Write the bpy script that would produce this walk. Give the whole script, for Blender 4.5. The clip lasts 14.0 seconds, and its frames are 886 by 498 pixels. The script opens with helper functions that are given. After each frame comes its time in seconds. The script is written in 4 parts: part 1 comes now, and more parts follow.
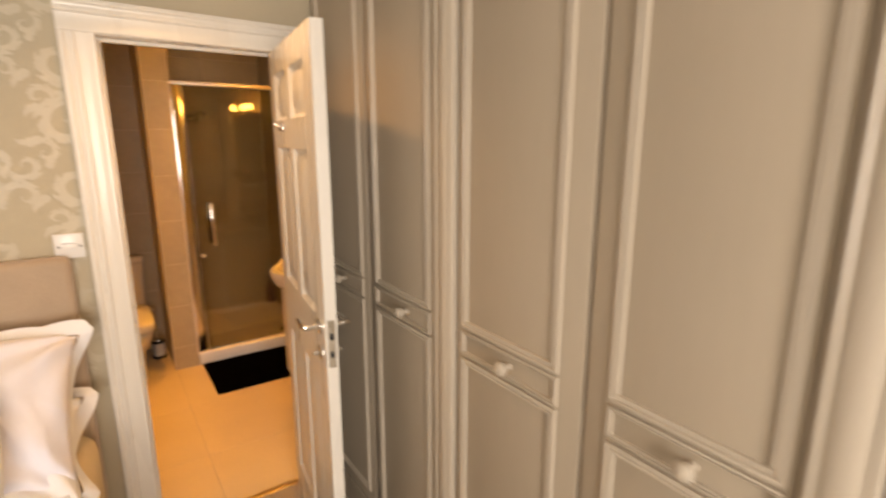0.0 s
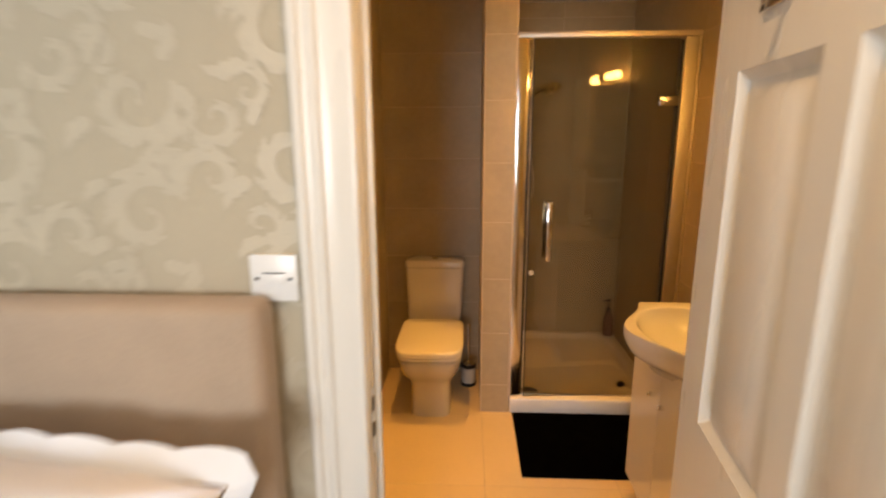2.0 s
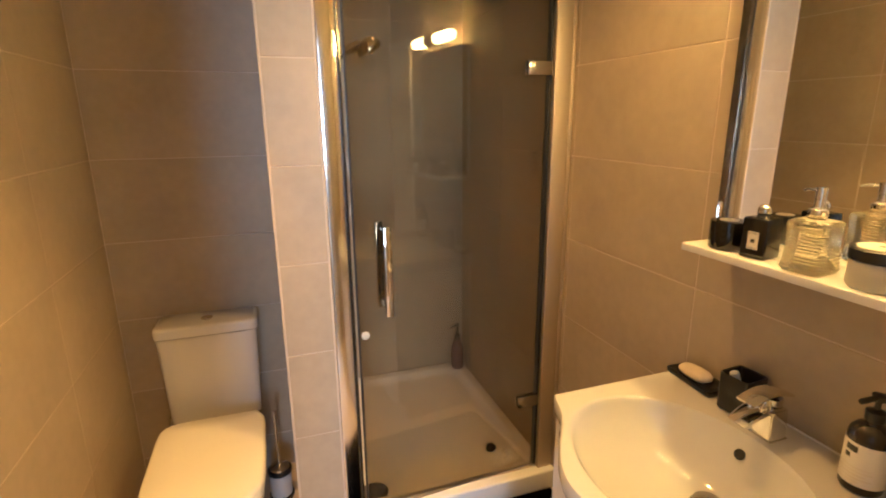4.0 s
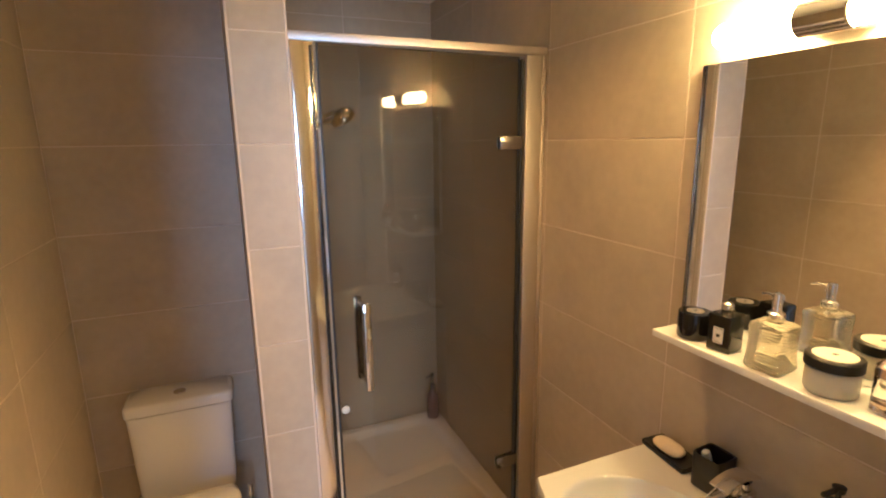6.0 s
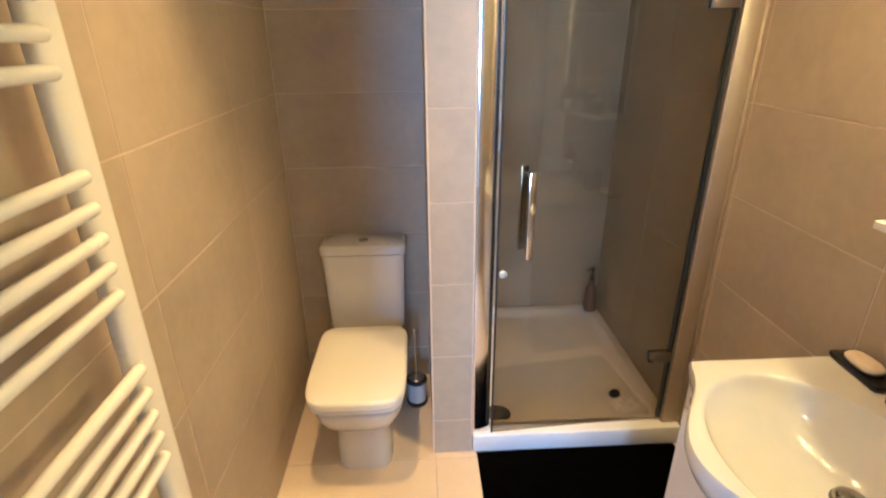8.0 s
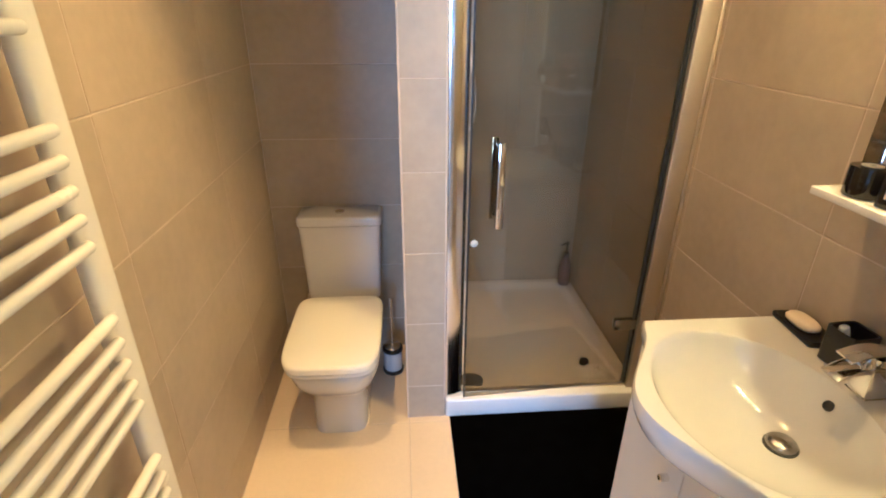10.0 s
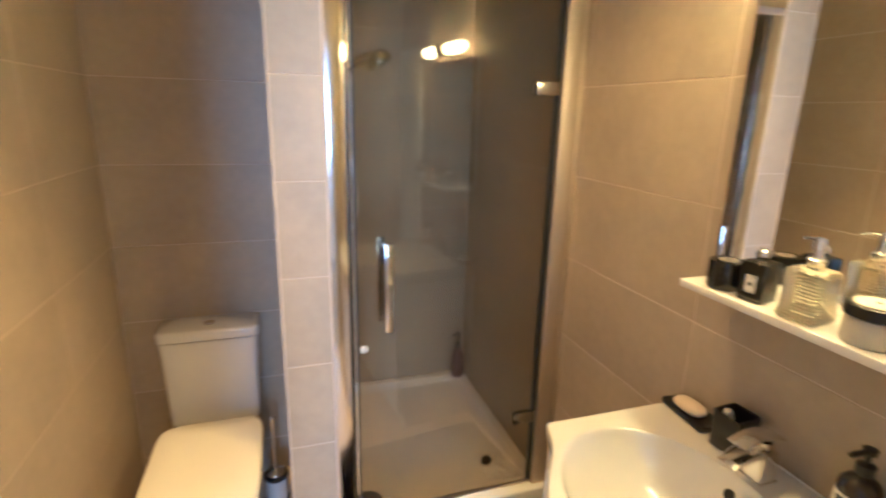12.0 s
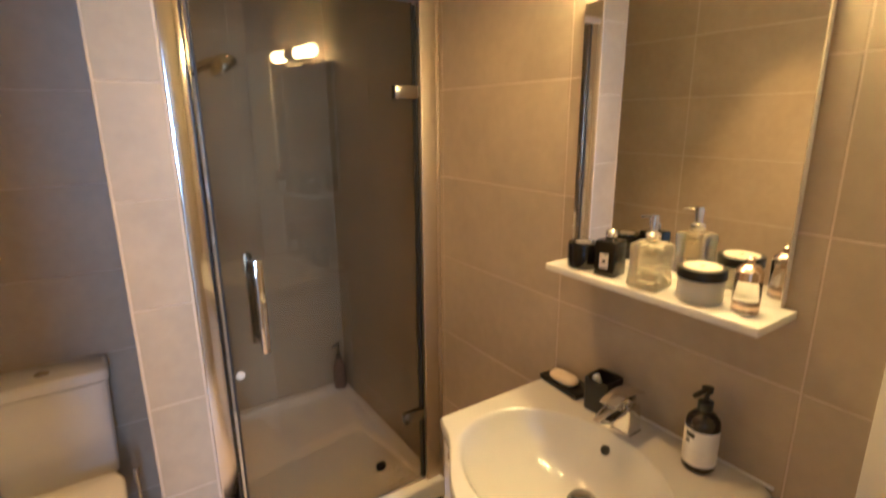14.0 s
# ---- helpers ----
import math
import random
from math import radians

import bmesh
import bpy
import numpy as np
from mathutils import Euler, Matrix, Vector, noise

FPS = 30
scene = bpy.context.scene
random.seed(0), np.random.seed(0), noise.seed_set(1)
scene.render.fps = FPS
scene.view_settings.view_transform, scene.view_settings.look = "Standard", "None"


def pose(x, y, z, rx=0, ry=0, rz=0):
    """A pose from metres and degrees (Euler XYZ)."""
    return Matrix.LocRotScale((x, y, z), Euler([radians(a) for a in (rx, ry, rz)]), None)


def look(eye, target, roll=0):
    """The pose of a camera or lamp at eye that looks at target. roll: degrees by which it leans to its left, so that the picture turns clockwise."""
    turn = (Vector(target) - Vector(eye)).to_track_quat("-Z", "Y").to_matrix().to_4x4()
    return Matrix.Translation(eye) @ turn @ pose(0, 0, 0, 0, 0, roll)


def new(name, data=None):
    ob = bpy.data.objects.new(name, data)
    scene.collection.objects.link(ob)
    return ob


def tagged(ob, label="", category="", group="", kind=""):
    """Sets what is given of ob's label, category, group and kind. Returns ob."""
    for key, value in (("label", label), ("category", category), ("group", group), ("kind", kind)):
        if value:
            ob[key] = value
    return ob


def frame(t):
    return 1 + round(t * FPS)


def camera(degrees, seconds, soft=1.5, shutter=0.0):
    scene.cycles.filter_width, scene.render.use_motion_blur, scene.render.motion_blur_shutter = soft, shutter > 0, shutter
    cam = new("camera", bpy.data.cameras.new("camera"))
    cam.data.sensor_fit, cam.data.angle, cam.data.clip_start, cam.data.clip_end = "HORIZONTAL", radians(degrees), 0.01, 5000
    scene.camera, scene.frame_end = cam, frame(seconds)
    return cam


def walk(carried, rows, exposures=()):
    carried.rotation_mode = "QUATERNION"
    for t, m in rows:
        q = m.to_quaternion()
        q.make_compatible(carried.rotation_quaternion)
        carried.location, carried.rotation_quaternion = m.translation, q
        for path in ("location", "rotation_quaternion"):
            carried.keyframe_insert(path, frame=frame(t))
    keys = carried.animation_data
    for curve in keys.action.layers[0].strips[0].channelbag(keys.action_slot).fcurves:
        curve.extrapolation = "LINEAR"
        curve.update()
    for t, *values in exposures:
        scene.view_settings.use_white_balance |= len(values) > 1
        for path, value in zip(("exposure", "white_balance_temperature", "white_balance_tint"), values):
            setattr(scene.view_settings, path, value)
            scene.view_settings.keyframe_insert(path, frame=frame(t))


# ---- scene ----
cam = camera(82.7, 14.0, soft=2.0, shutter=0.5)
PATH = [
    (0, (0.343, 0.093, 1.654), (1.45, 1.703, 1.228), -0.0),
    (0.5, (0.469, 0.35, 1.629), (1.191, 2.184, 1.292), 0.7),
    (1, (0.551, 0.635, 1.613), (0.773, 2.588, 1.242), -0.2),
    (1.5, (0.584, 0.968, 1.565), (0.405, 2.917, 1.150), 0.6),
    (2, (0.586, 1.38, 1.535), (0.489, 3.331, 1.105), -0.2),
    (2.5, (0.549, 1.867, 1.501), (0.808, 3.796, 1.04), -2.4),
    (3, (0.581, 2.201, 1.517), (0.975, 4.121, 1.118), -1.2),
    (3.5, (0.652, 2.403, 1.554), (1.177, 4.274, 1.078), -0.8),
    (3.7, (0.664, 2.410, 1.545), (1.236, 4.261, 1.040), -0.6),
    (5.8, (0.638, 2.430, 1.702), (1.397, 4.226, 1.243), -0.7),
    (6, (0.632, 2.429, 1.725), (1.391, 4.23, 1.302), -0.8),
    (6.5, (0.632, 2.418, 1.712), (1.37, 4.235, 1.321), -0.7),
    (7, (0.632, 2.434, 1.679), (1.225, 4.247, 1.079), -0.4),
    (7.5, (0.626, 2.414, 1.634), (0.883, 4.279, 0.961), -0.4),
    (8, (0.638, 2.386, 1.613), (0.723, 4.228, 0.84), -0.6),
    (8.2, (0.632, 2.378, 1.604), (0.764, 4.200, 0.796), -0.7),
    (10.3, (0.684, 2.318, 1.592), (0.834, 4.127, 0.752), 0.7),
    (10.5, (0.662, 2.325, 1.615), (0.852, 4.154, 0.828), 0.4),
    (11, (0.667, 2.337, 1.641), (0.895, 4.225, 1.023), 0.1),
    (11.5, (0.663, 2.364, 1.642), (0.93, 4.268, 1.09), 0.3),
    (12, (0.688, 2.416, 1.619), (1.285, 4.253, 1.101), 1.4),
    (12.5, (0.71, 2.439, 1.599), (1.664, 4.09, 0.998), -0.2),
    (13, (0.693, 2.424, 1.608), (1.77, 4.033, 1.107), -0.3),
    (13.5, (0.69, 2.414, 1.65), (1.812, 4.039, 1.331), -0.8),
    (14, (0.663, 2.427, 1.619), (1.733, 4.04, 1.119), -0.5),
]
EXPOSURES = [(0.0, -0.53, 8400, 22), (1.0, -0.54, 7400, 19), (1.5, -0.58, 6700, 16), (2.05, -0.42, 6600, 14), (2.5, -0.28, 7350, 18), (3.0, 0.08, 6500, 12), (3.7, 0.25, 4800, 9), (5.8, 0.12, 4150, 11), (7.2, 0.42, 3750, 6), (11.0, 0.38, 3700, 6), (12.0, 0.45, 3750, 6), (13.0, 0.38, 3950, 8), (13.5, 0.06, 4050, 10), (14.0, 0.10, 4050, 10)]
walk(cam, [(t, look(eye, target, roll)) for t, eye, target, roll in PATH], EXPOSURES)

# ---- plan, in metres ----
XL, XR = 0.06, 1.715          # bathroom side walls
YA, YB = 2.236, 2.312          # bedroom and bathroom faces of the wall with the door
YWC, YSH, YP = 4.55, 5.13, 4.01   # back walls of the toilet recess and the shower, front of the pier
PX0, PX1 = 0.664, 0.826       # pier between toilet and shower
OX0, OX1, OZ = 0.404, 1.020, 1.995  # doorway
CEIL = 2.44
BX0, BX1, BY0 = -2.6, 1.75, -2.2  # bedroom
WX = 1.15                     # wardrobe fronts

# ---- world, sun, lamps ----
world = bpy.data.worlds.new("world")
world.use_nodes = True
scene.world = world
wn = world.node_tree.nodes
sky = wn.new("ShaderNodeTexSky")
sky.sky_type, sky.sun_disc = "NISHITA", False
sky.sun_elevation, sky.sun_rotation = radians(35), radians(250)
wn["Background"].inputs[1].default_value = 0.12
world.node_tree.links.new(sky.outputs[0], wn["Background"].inputs[0])
sun = new("sun", bpy.data.lights.new("sun", "SUN"))
sun.data.energy, sun.data.angle, sun.data.color = 1.0, radians(12), (1.0, 0.95, 0.88)
sun.matrix_world = look((-4, 1.5, 3), (0, 0, 0))


def area_lamp(name, eye, target, sx, sy, watts, colour):
    la = bpy.data.lights.new(name, "AREA")
    la.shape, la.size, la.size_y, la.energy, la.color = "RECTANGLE", sx, sy, watts, colour
    ob = new(name, la)
    ob.matrix_world = look(eye, target)
    return ob


def spot_lamp(name, x, y, z, watts, colour, degrees=110):
    la = bpy.data.lights.new(name, "SPOT")
    la.energy, la.color, la.spot_size, la.spot_blend, la.shadow_soft_size = watts, colour, radians(degrees), 0.8, 0.03
    ob = new(name, la)
    ob.matrix_world = look((x, y, z), (x, y, 0))
    return ob


WARM = (1.0, 0.42, 0.058)
area_lamp("window_daylight", (-0.15, BY0 - 0.02, 1.5), (-0.15, 2, 1.2), 1.28, 1.15, 156, (0.83, 0.89, 0.93))
# the last one is an added fill that brightens the right wall
for lx, ly, lw, la in ((1.22, 4.56, 13, 80), (0.40, 3.50, 98, 70), (1.22, 3.55, 50, 110)):
    spot_lamp("bathroom_downlight_and_fill", lx, ly, CEIL - 0.012, lw, WARM, la)
spot_lamp("bedroom_downlight_lamp", 0.61, 1.745, CEIL - 0.012, 40, (1.0, 0.60, 0.25), 116)
TUBE_GLOW = 178.0

# ---- materials ----


def mat(name, col, rough=0.5, metal=0.0, scale=6.0, var=0.12, fine=90.0, bump=0.08, rand=0.0, rvar=0.08, coat=0.0, sheen=0.0, stretch=(1, 1, 1), dist=0.01):
    m = bpy.data.materials.new(name)
    m.use_nodes = True
    nt = m.node_tree
    b = nt.nodes["Principled BSDF"]
    b.inputs["Roughness"].default_value, b.inputs["Metallic"].default_value = rough, metal
    b.inputs["Coat Weight"].default_value, b.inputs["Sheen Weight"].default_value = coat, sheen
    geo = nt.nodes.new("ShaderNodeNewGeometry")
    info = nt.nodes.new("ShaderNodeObjectInfo")
    shift = nt.nodes.new("ShaderNodeVectorMath")
    shift.operation = "MULTIPLY_ADD"
    shift.inputs[1].default_value = stretch
    spread = nt.nodes.new("ShaderNodeVectorMath")
    spread.operation = "SCALE"
    spread.inputs[0].default_value, = ((7.0, 3.0, 5.0),)
    nt.links.new(info.outputs["Random"], spread.inputs["Scale"])
    nt.links.new(geo.outputs["Position"], shift.inputs[0])
    nt.links.new(spread.outputs[0], shift.inputs[2])
    big, small = nt.nodes.new("ShaderNodeTexNoise"), nt.nodes.new("ShaderNodeTexNoise")
    for n, s, d in ((big, scale, 5), (small, fine, 3)):
        n.inputs["Scale"].default_value, n.inputs["Detail"].default_value = s, d
        nt.links.new(shift.outputs[0], n.inputs["Vector"])
    ramp = nt.nodes.new("ShaderNodeValToRGB")
    lo, hi = ramp.color_ramp.elements
    lo.position, hi.position = 0.28, 0.72
    lo.color = (*[c * (1 - var) for c in col], 1)
    hi.color = (*[min(1, c * (1 + var)) for c in col], 1)
    mixv = nt.nodes.new("ShaderNodeMath")
    mixv.operation = "MULTIPLY_ADD"
    mixv.inputs[1].default_value = 0.3
    nt.links.new(small.outputs[0], mixv.inputs[0])
    part2 = nt.nodes.new("ShaderNodeMath")
    part2.operation = "MULTIPLY"
    part2.inputs[1].default_value = 0.7
    nt.links.new(big.outputs[0], part2.inputs[0])
    nt.links.new(part2.outputs[0], mixv.inputs[2])
    tone = nt.nodes.new("ShaderNodeMath")
    tone.operation = "MULTIPLY_ADD"
    tone.inputs[1].default_value = rand
    nt.links.new(info.outputs["Random"], tone.inputs[0])
    nt.links.new(mixv.outputs[0], tone.inputs[2])
    nt.links.new(tone.outputs[0], ramp.inputs[0])
    nt.links.new(ramp.outputs[0], b.inputs["Base Color"])
    rr = nt.nodes.new("ShaderNodeMapRange")
    rr.inputs["To Min"].default_value, rr.inputs["To Max"].default_value = max(0.02, rough - rvar), min(1, rough + rvar)
    nt.links.new(big.outputs[0], rr.inputs[0])
    nt.links.new(rr.outputs[0], b.inputs["Roughness"])
    if bump:
        bp = nt.nodes.new("ShaderNodeBump")
        bp.inputs["Strength"].default_value, bp.inputs["Distance"].default_value = bump, dist
        nt.links.new(small.outputs[0], bp.inputs["Height"])
        nt.links.new(bp.outputs[0], b.inputs["Normal"])
    return m


def plain(name, col, rough=0.3, metal=0.0, trans=0.0, ior=1.45, glow=0.0):
    m = bpy.data.materials.new(name)
    m.use_nodes = True
    b = m.node_tree.nodes["Principled BSDF"]
    b.inputs["Base Color"].default_value = (*col, 1)
    b.inputs["Roughness"].default_value, b.inputs["Metallic"].default_value = rough, metal
    b.inputs["Transmission Weight"].default_value, b.inputs["IOR"].default_value = trans, ior
    if glow:
        b.inputs["Emission Color"].default_value = (*col, 1)
        b.inputs["Emission Strength"].default_value = glow
    return m


M_TILE = mat("taupe_porcelain", (0.41, 0.345, 0.24), 0.47, scale=3.2, var=0.14, fine=30, bump=0.02, rand=0.04, rvar=0.06)
M_GROUT = mat("pale_grout", (0.60, 0.515, 0.40), 0.85, scale=10, var=0.12, fine=300, bump=0.2)
M_FLOOR = mat("cream_floor_tile", (0.74, 0.62, 0.43), 0.38, scale=2.5, var=0.07, fine=60, bump=0.03, rand=0.06)
M_CEIL = mat("white_ceiling_paint", (0.78, 0.76, 0.72), 0.9, scale=2, var=0.03, fine=200, bump=0.05)
M_PAPER = mat("beige_wallpaper", (0.475, 0.415, 0.30), 0.7, scale=3, var=0.08, fine=380, bump=0.10, stretch=(1, 1, 0.25))
M_SCROLL = mat("pearl_scroll_print", (0.53, 0.47, 0.35), 0.45, scale=5, var=0.07, fine=260, bump=0.06)
M_BEDWALL = mat("cream_wall_paint", (0.58, 0.53, 0.45), 0.85, scale=2, var=0.05, fine=160, bump=0.05)
M_GLOSS = mat("white_gloss_wood_paint", (0.78, 0.75, 0.68), 0.28, scale=5, var=0.04, fine=60, bump=0.04, stretch=(1, 1, 0.15))
M_WARD = mat("stone_grey_painted_wood", (0.44, 0.375, 0.29), 0.42, scale=3, var=0.05, fine=70, bump=0.05, stretch=(1, 1, 0.12))
M_WARDTRIM = mat("pale_stone_painted_moulding", (0.55, 0.485, 0.395), 0.36, scale=4, var=0.05, fine=70, bump=0.04, stretch=(1, 1, 0.12))
M_CARPET = mat("taupe_carpet", (0.44, 0.385, 0.31), 0.95, scale=4, var=0.15, fine=420, bump=0.8, dist=0.004)
M_CHROME = mat("polished_chrome", (0.80, 0.79, 0.77), 0.07, 1.0, scale=12, var=0.03, bump=0.0, rvar=0.03)
M_POST = mat("chrome_profile", (0.74, 0.73, 0.71), 0.12, 1.0, scale=9, var=0.06, bump=0.0, rvar=0.05, stretch=(1, 1, 0.1))
M_SATIN = mat("satin_aluminium", (0.74, 0.70, 0.63), 0.36, 1.0, scale=14, var=0.04, bump=0.0, rvar=0.05, stretch=(1, 1, 0.1))
# chrome with the dark reflection of its surroundings put into the base colour
M_DIMCHROME = mat("chrome_dark_reflection", (0.36, 0.35, 0.34), 0.22, 1.0, scale=9, var=0.06, bump=0.0, rvar=0.05)
# tan base stands in for the wall tiles mirrored in polished chrome
M_FRAME = mat("tile_reflection_frame_metal", (0.64, 0.57, 0.47), 0.5, 1.0, scale=14, var=0.04, bump=0.0, rvar=0.05, stretch=(1, 1, 0.1))
M_BLACKRUB = mat("black_rubber", (0.015, 0.015, 0.016), 0.5, scale=20, var=0.2, bump=0.05)
M_MAT = mat("black_cotton_pile", (0.0018, 0.0018, 0.002), 0.98, scale=16, var=0.5, fine=300, bump=1.0, dist=0.006)
M_CERAMIC = mat("white_glazed_ceramic", (0.61, 0.598, 0.58), 0.11, scale=3, var=0.02, bump=0.0, rvar=0.03, coat=0.4)
M_SEAT = mat("white_plastic_seat", (0.80, 0.78, 0.73), 0.16, scale=4, var=0.02, bump=0.0, rvar=0.04)
M_TRAY = mat("white_acrylic_tray", (0.80, 0.79, 0.77), 0.22, scale=3, var=0.04, fine=60, bump=0.02)
M_RAD = mat("white_enamel_radiator", (0.80, 0.78, 0.72), 0.25, scale=6, var=0.03, bump=0.0)
M_VANITY = mat("white_gloss_cabinet", (0.78, 0.765, 0.735), 0.14, scale=3, var=0.02, bump=0.0, rvar=0.03)
M_BLACK = mat("black_satin_resin", (0.012, 0.012, 0.013), 0.32, scale=10, var=0.2, bump=0.02)
M_BLACKGLOSS = mat("black_gloss_glass", (0.008, 0.008, 0.009), 0.08, scale=10, var=0.2, bump=0.0, rvar=0.02)
M_AMBER = mat("dark_brown_plastic", (0.020, 0.014, 0.011), 0.16, scale=10, var=0.2, bump=0.0, rvar=0.03)
M_LABEL = mat("white_paper_label", (0.78, 0.75, 0.70), 0.6, scale=20, var=0.04, fine=200, bump=0.03)
M_CREAMLID = mat("cream_lid_disc", (0.80, 0.74, 0.60), 0.35, scale=20, var=0.04, bump=0.0)
M_SOAP = mat("cream_soap", (0.72, 0.62, 0.44), 0.45, scale=20, var=0.08, bump=0.03)
M_COPPER = mat("rose_gold_metal", (0.80, 0.67, 0.53), 0.16, 1.0, scale=20, var=0.05, bump=0.0)
M_SUEDE = mat("taupe_suede", (0.45, 0.345, 0.25), 0.9, scale=4.5, var=0.14, fine=240, bump=0.15, sheen=0.3)
# white cloth, its bluish cast is the window's cool light put into the colour
M_LINEN = mat("daylight_tinted_white_cotton", (0.80, 0.79, 0.85), 0.85, scale=7, var=0.05, fine=500, bump=0.12, sheen=0.15)
M_WHITECOT = mat("white_cotton", (0.84, 0.85, 0.87), 0.85, scale=7, var=0.04, fine=500, bump=0.12, sheen=0.15)
M_MATTRESS = mat("cream_quilted_fabric", (0.66, 0.56, 0.40), 0.85, scale=8, var=0.08, fine=300, bump=0.2)
M_GREEN = mat("sage_thread", (0.22, 0.24, 0.13), 0.8, scale=60, var=0.2)
M_MAUVE = mat("mauve_thread", (0.36, 0.24, 0.28), 0.8, scale=60, var=0.2)
M_PLASTIC = mat("white_moulded_plastic", (0.80, 0.80, 0.78), 0.3, scale=10, var=0.02, bump=0.0)
M_SLOT = mat("dark_slot", (0.03, 0.03, 0.03), 0.6, var=0.1)
M_STRIP = mat("brass_threshold", (0.62, 0.50, 0.32), 0.3, 1.0, scale=20, var=0.1)
M_SCALE = mat("olive_glass_scale", (0.16, 0.14, 0.07), 0.15, scale=8, var=0.1, bump=0.0)
M_BROWN = mat("brown_badge", (0.14, 0.07, 0.03), 0.4, var=0.15)
M_MAT.node_tree.nodes["Principled BSDF"].inputs["Specular IOR Level"].default_value = 0.0
M_GLASS = plain("shower_glass", (0.41, 0.355, 0.25), 0.0, trans=1.0, ior=1.55)
M_CLEAR = plain("clear_glass", (1.0, 1.0, 0.97), 0.02, trans=1.0, ior=1.45)
M_RIBBED = plain("ribbed_pale_glass", (1.0, 0.93, 0.66), 0.03, trans=0.92, ior=1.38)
M_FROST = plain("frosted_glass", (0.95, 0.94, 0.86), 0.3, trans=0.6, ior=1.4)
M_PERFUME = plain("peach_liquid_glass", (0.95, 0.74, 0.52), 0.05, trans=0.9, ior=1.4)
M_MIRROR = plain("mirror_silver", (0.90, 0.90, 0.88), 0.015, metal=1.0)
M_TUBE = plain("lit_frosted_tube", (1.0, 0.52, 0.098), 0.4, glow=TUBE_GLOW)
M_BULB = plain("lit_downlight_lens", (1.0, 0.80, 0.55), 0.4, glow=12.0)
M_SHAMPOO = plain("mauve_translucent_plastic", (0.34, 0.20, 0.18), 0.2, trans=0.5)

# ---- mesh helpers ----


def finish(bm, name, material, angle=38, smooth=True):
    bmesh.ops.recalc_face_normals(bm, faces=bm.faces)
    me = bpy.data.meshes.new(name)
    bm.to_mesh(me)
    bm.free()
    if smooth:
        me.shade_smooth()
        me.set_sharp_from_angle(angle=radians(angle))
    me.materials.append(material)
    return me


def part(name, bm, material, parent, label="", angle=38):
    ob = new(name, finish(bm, name, material, angle))
    ob.parent = parent
    if label:
        tagged(ob, label)
    return ob


def thing(name, x, y, z, label, category, group="", rz=0.0, kind=""):
    ob = new(name)
    ob.empty_display_size = 0.05
    ob.matrix_world = pose(x, y, z, 0, 0, rz)
    return tagged(ob, label, category, group, kind)


def structure(name, bm, material, label, category, smooth=True):
    return tagged(new(name, finish(bm, name, material)), label, category, kind="structure")


def add_box(bm, x0, x1, y0, y1, z0, z1, bevel=0.0, seg=2):
    made = bmesh.ops.create_cube(bm, size=1.0)["verts"]
    bmesh.ops.transform(bm, verts=made, matrix=Matrix.LocRotScale(((x0 + x1) / 2, (y0 + y1) / 2, (z0 + z1) / 2), None, (abs(x1 - x0), abs(y1 - y0), abs(z1 - z0))))
    if bevel:
        edges = list({e for v in made for e in v.link_edges})
        bmesh.ops.bevel(bm, geom=edges, offset=bevel, segments=seg, affect="EDGES", profile=0.5)
    return bm


def box(x0, x1, y0, y1, z0, z1, bevel=0.0, seg=2):
    return add_box(bmesh.new(), x0, x1, y0, y1, z0, z1, bevel, seg)


def loft(bm, rings, caps=(True, True)):
    rows = [[bm.verts.new(p) for p in ring] for ring in rings]
    n = len(rows[0])
    for a, b in zip(rows, rows[1:]):
        for i in range(n):
            bm.faces.new((a[i], a[(i + 1) % n], b[(i + 1) % n], b[i]))
    if caps[0]:
        bm.faces.new(rows[0][::-1])
    if caps[1]:
        bm.faces.new(rows[-1])
    return bm


def lathe(profile, seg=28, centre=(0, 0), bm=None):
    """profile: (radius, height) from bottom to top."""
    bm = bm or bmesh.new()
    rings = [[(centre[0] + max(r, 1e-4) * math.cos(2 * math.pi * i / seg), centre[1] + max(r, 1e-4) * math.sin(2 * math.pi * i / seg), z) for i in range(seg)] for r, z in profile]
    return loft(bm, rings)


def tube(points, radius, seg=12, bm=None, radii=None):
    bm = bm or bmesh.new()
    pts = [Vector(p) for p in points]
    rings, side = [], None
    for i, p in enumerate(pts):
        d = (pts[min(i + 1, len(pts) - 1)] - pts[max(i - 1, 0)]).normalized()
        if side is None:
            side = d.orthogonal().normalized()
        side = (side - d * side.dot(d)).normalized()
        other = d.cross(side)
        r = radii[i] if radii else radius
        rings.append([p + r * (math.cos(a) * side + math.sin(a) * other) for a in (2 * math.pi * k / seg for k in range(seg))])
    return loft(bm, rings)


def capsule(p0, p1, r, seg=12):
    """A rod with softly rounded ends."""
    a, b = Vector(p0), Vector(p1)
    d = (b - a).normalized()
    pts = [a, a + d * r * 0.25, a + d * r, b - d * r, b - d * r * 0.25, b]
    return tube(pts, r, seg, radii=[r * 0.6, r * 0.9, r, r, r * 0.9, r * 0.6])


def superellipse(cx, cy, rx, ry, z, power=3.0, n=40, back=None):
    ring = []
    for i in range(n):
        a = 2 * math.pi * i / n
        c, s = math.cos(a), math.sin(a)
        x = rx * math.copysign(abs(c) ** (2 / power), c)
        y = ry * math.copysign(abs(s) ** (2 / power), s)
        if back is not None and y > 0:
            y = back * math.copysign(abs(s) ** (2 / 7.0), s)
            x = rx * math.copysign(abs(c) ** (2 / 7.0), c)
        ring.append((cx + x, cy + y, z))
    return ring


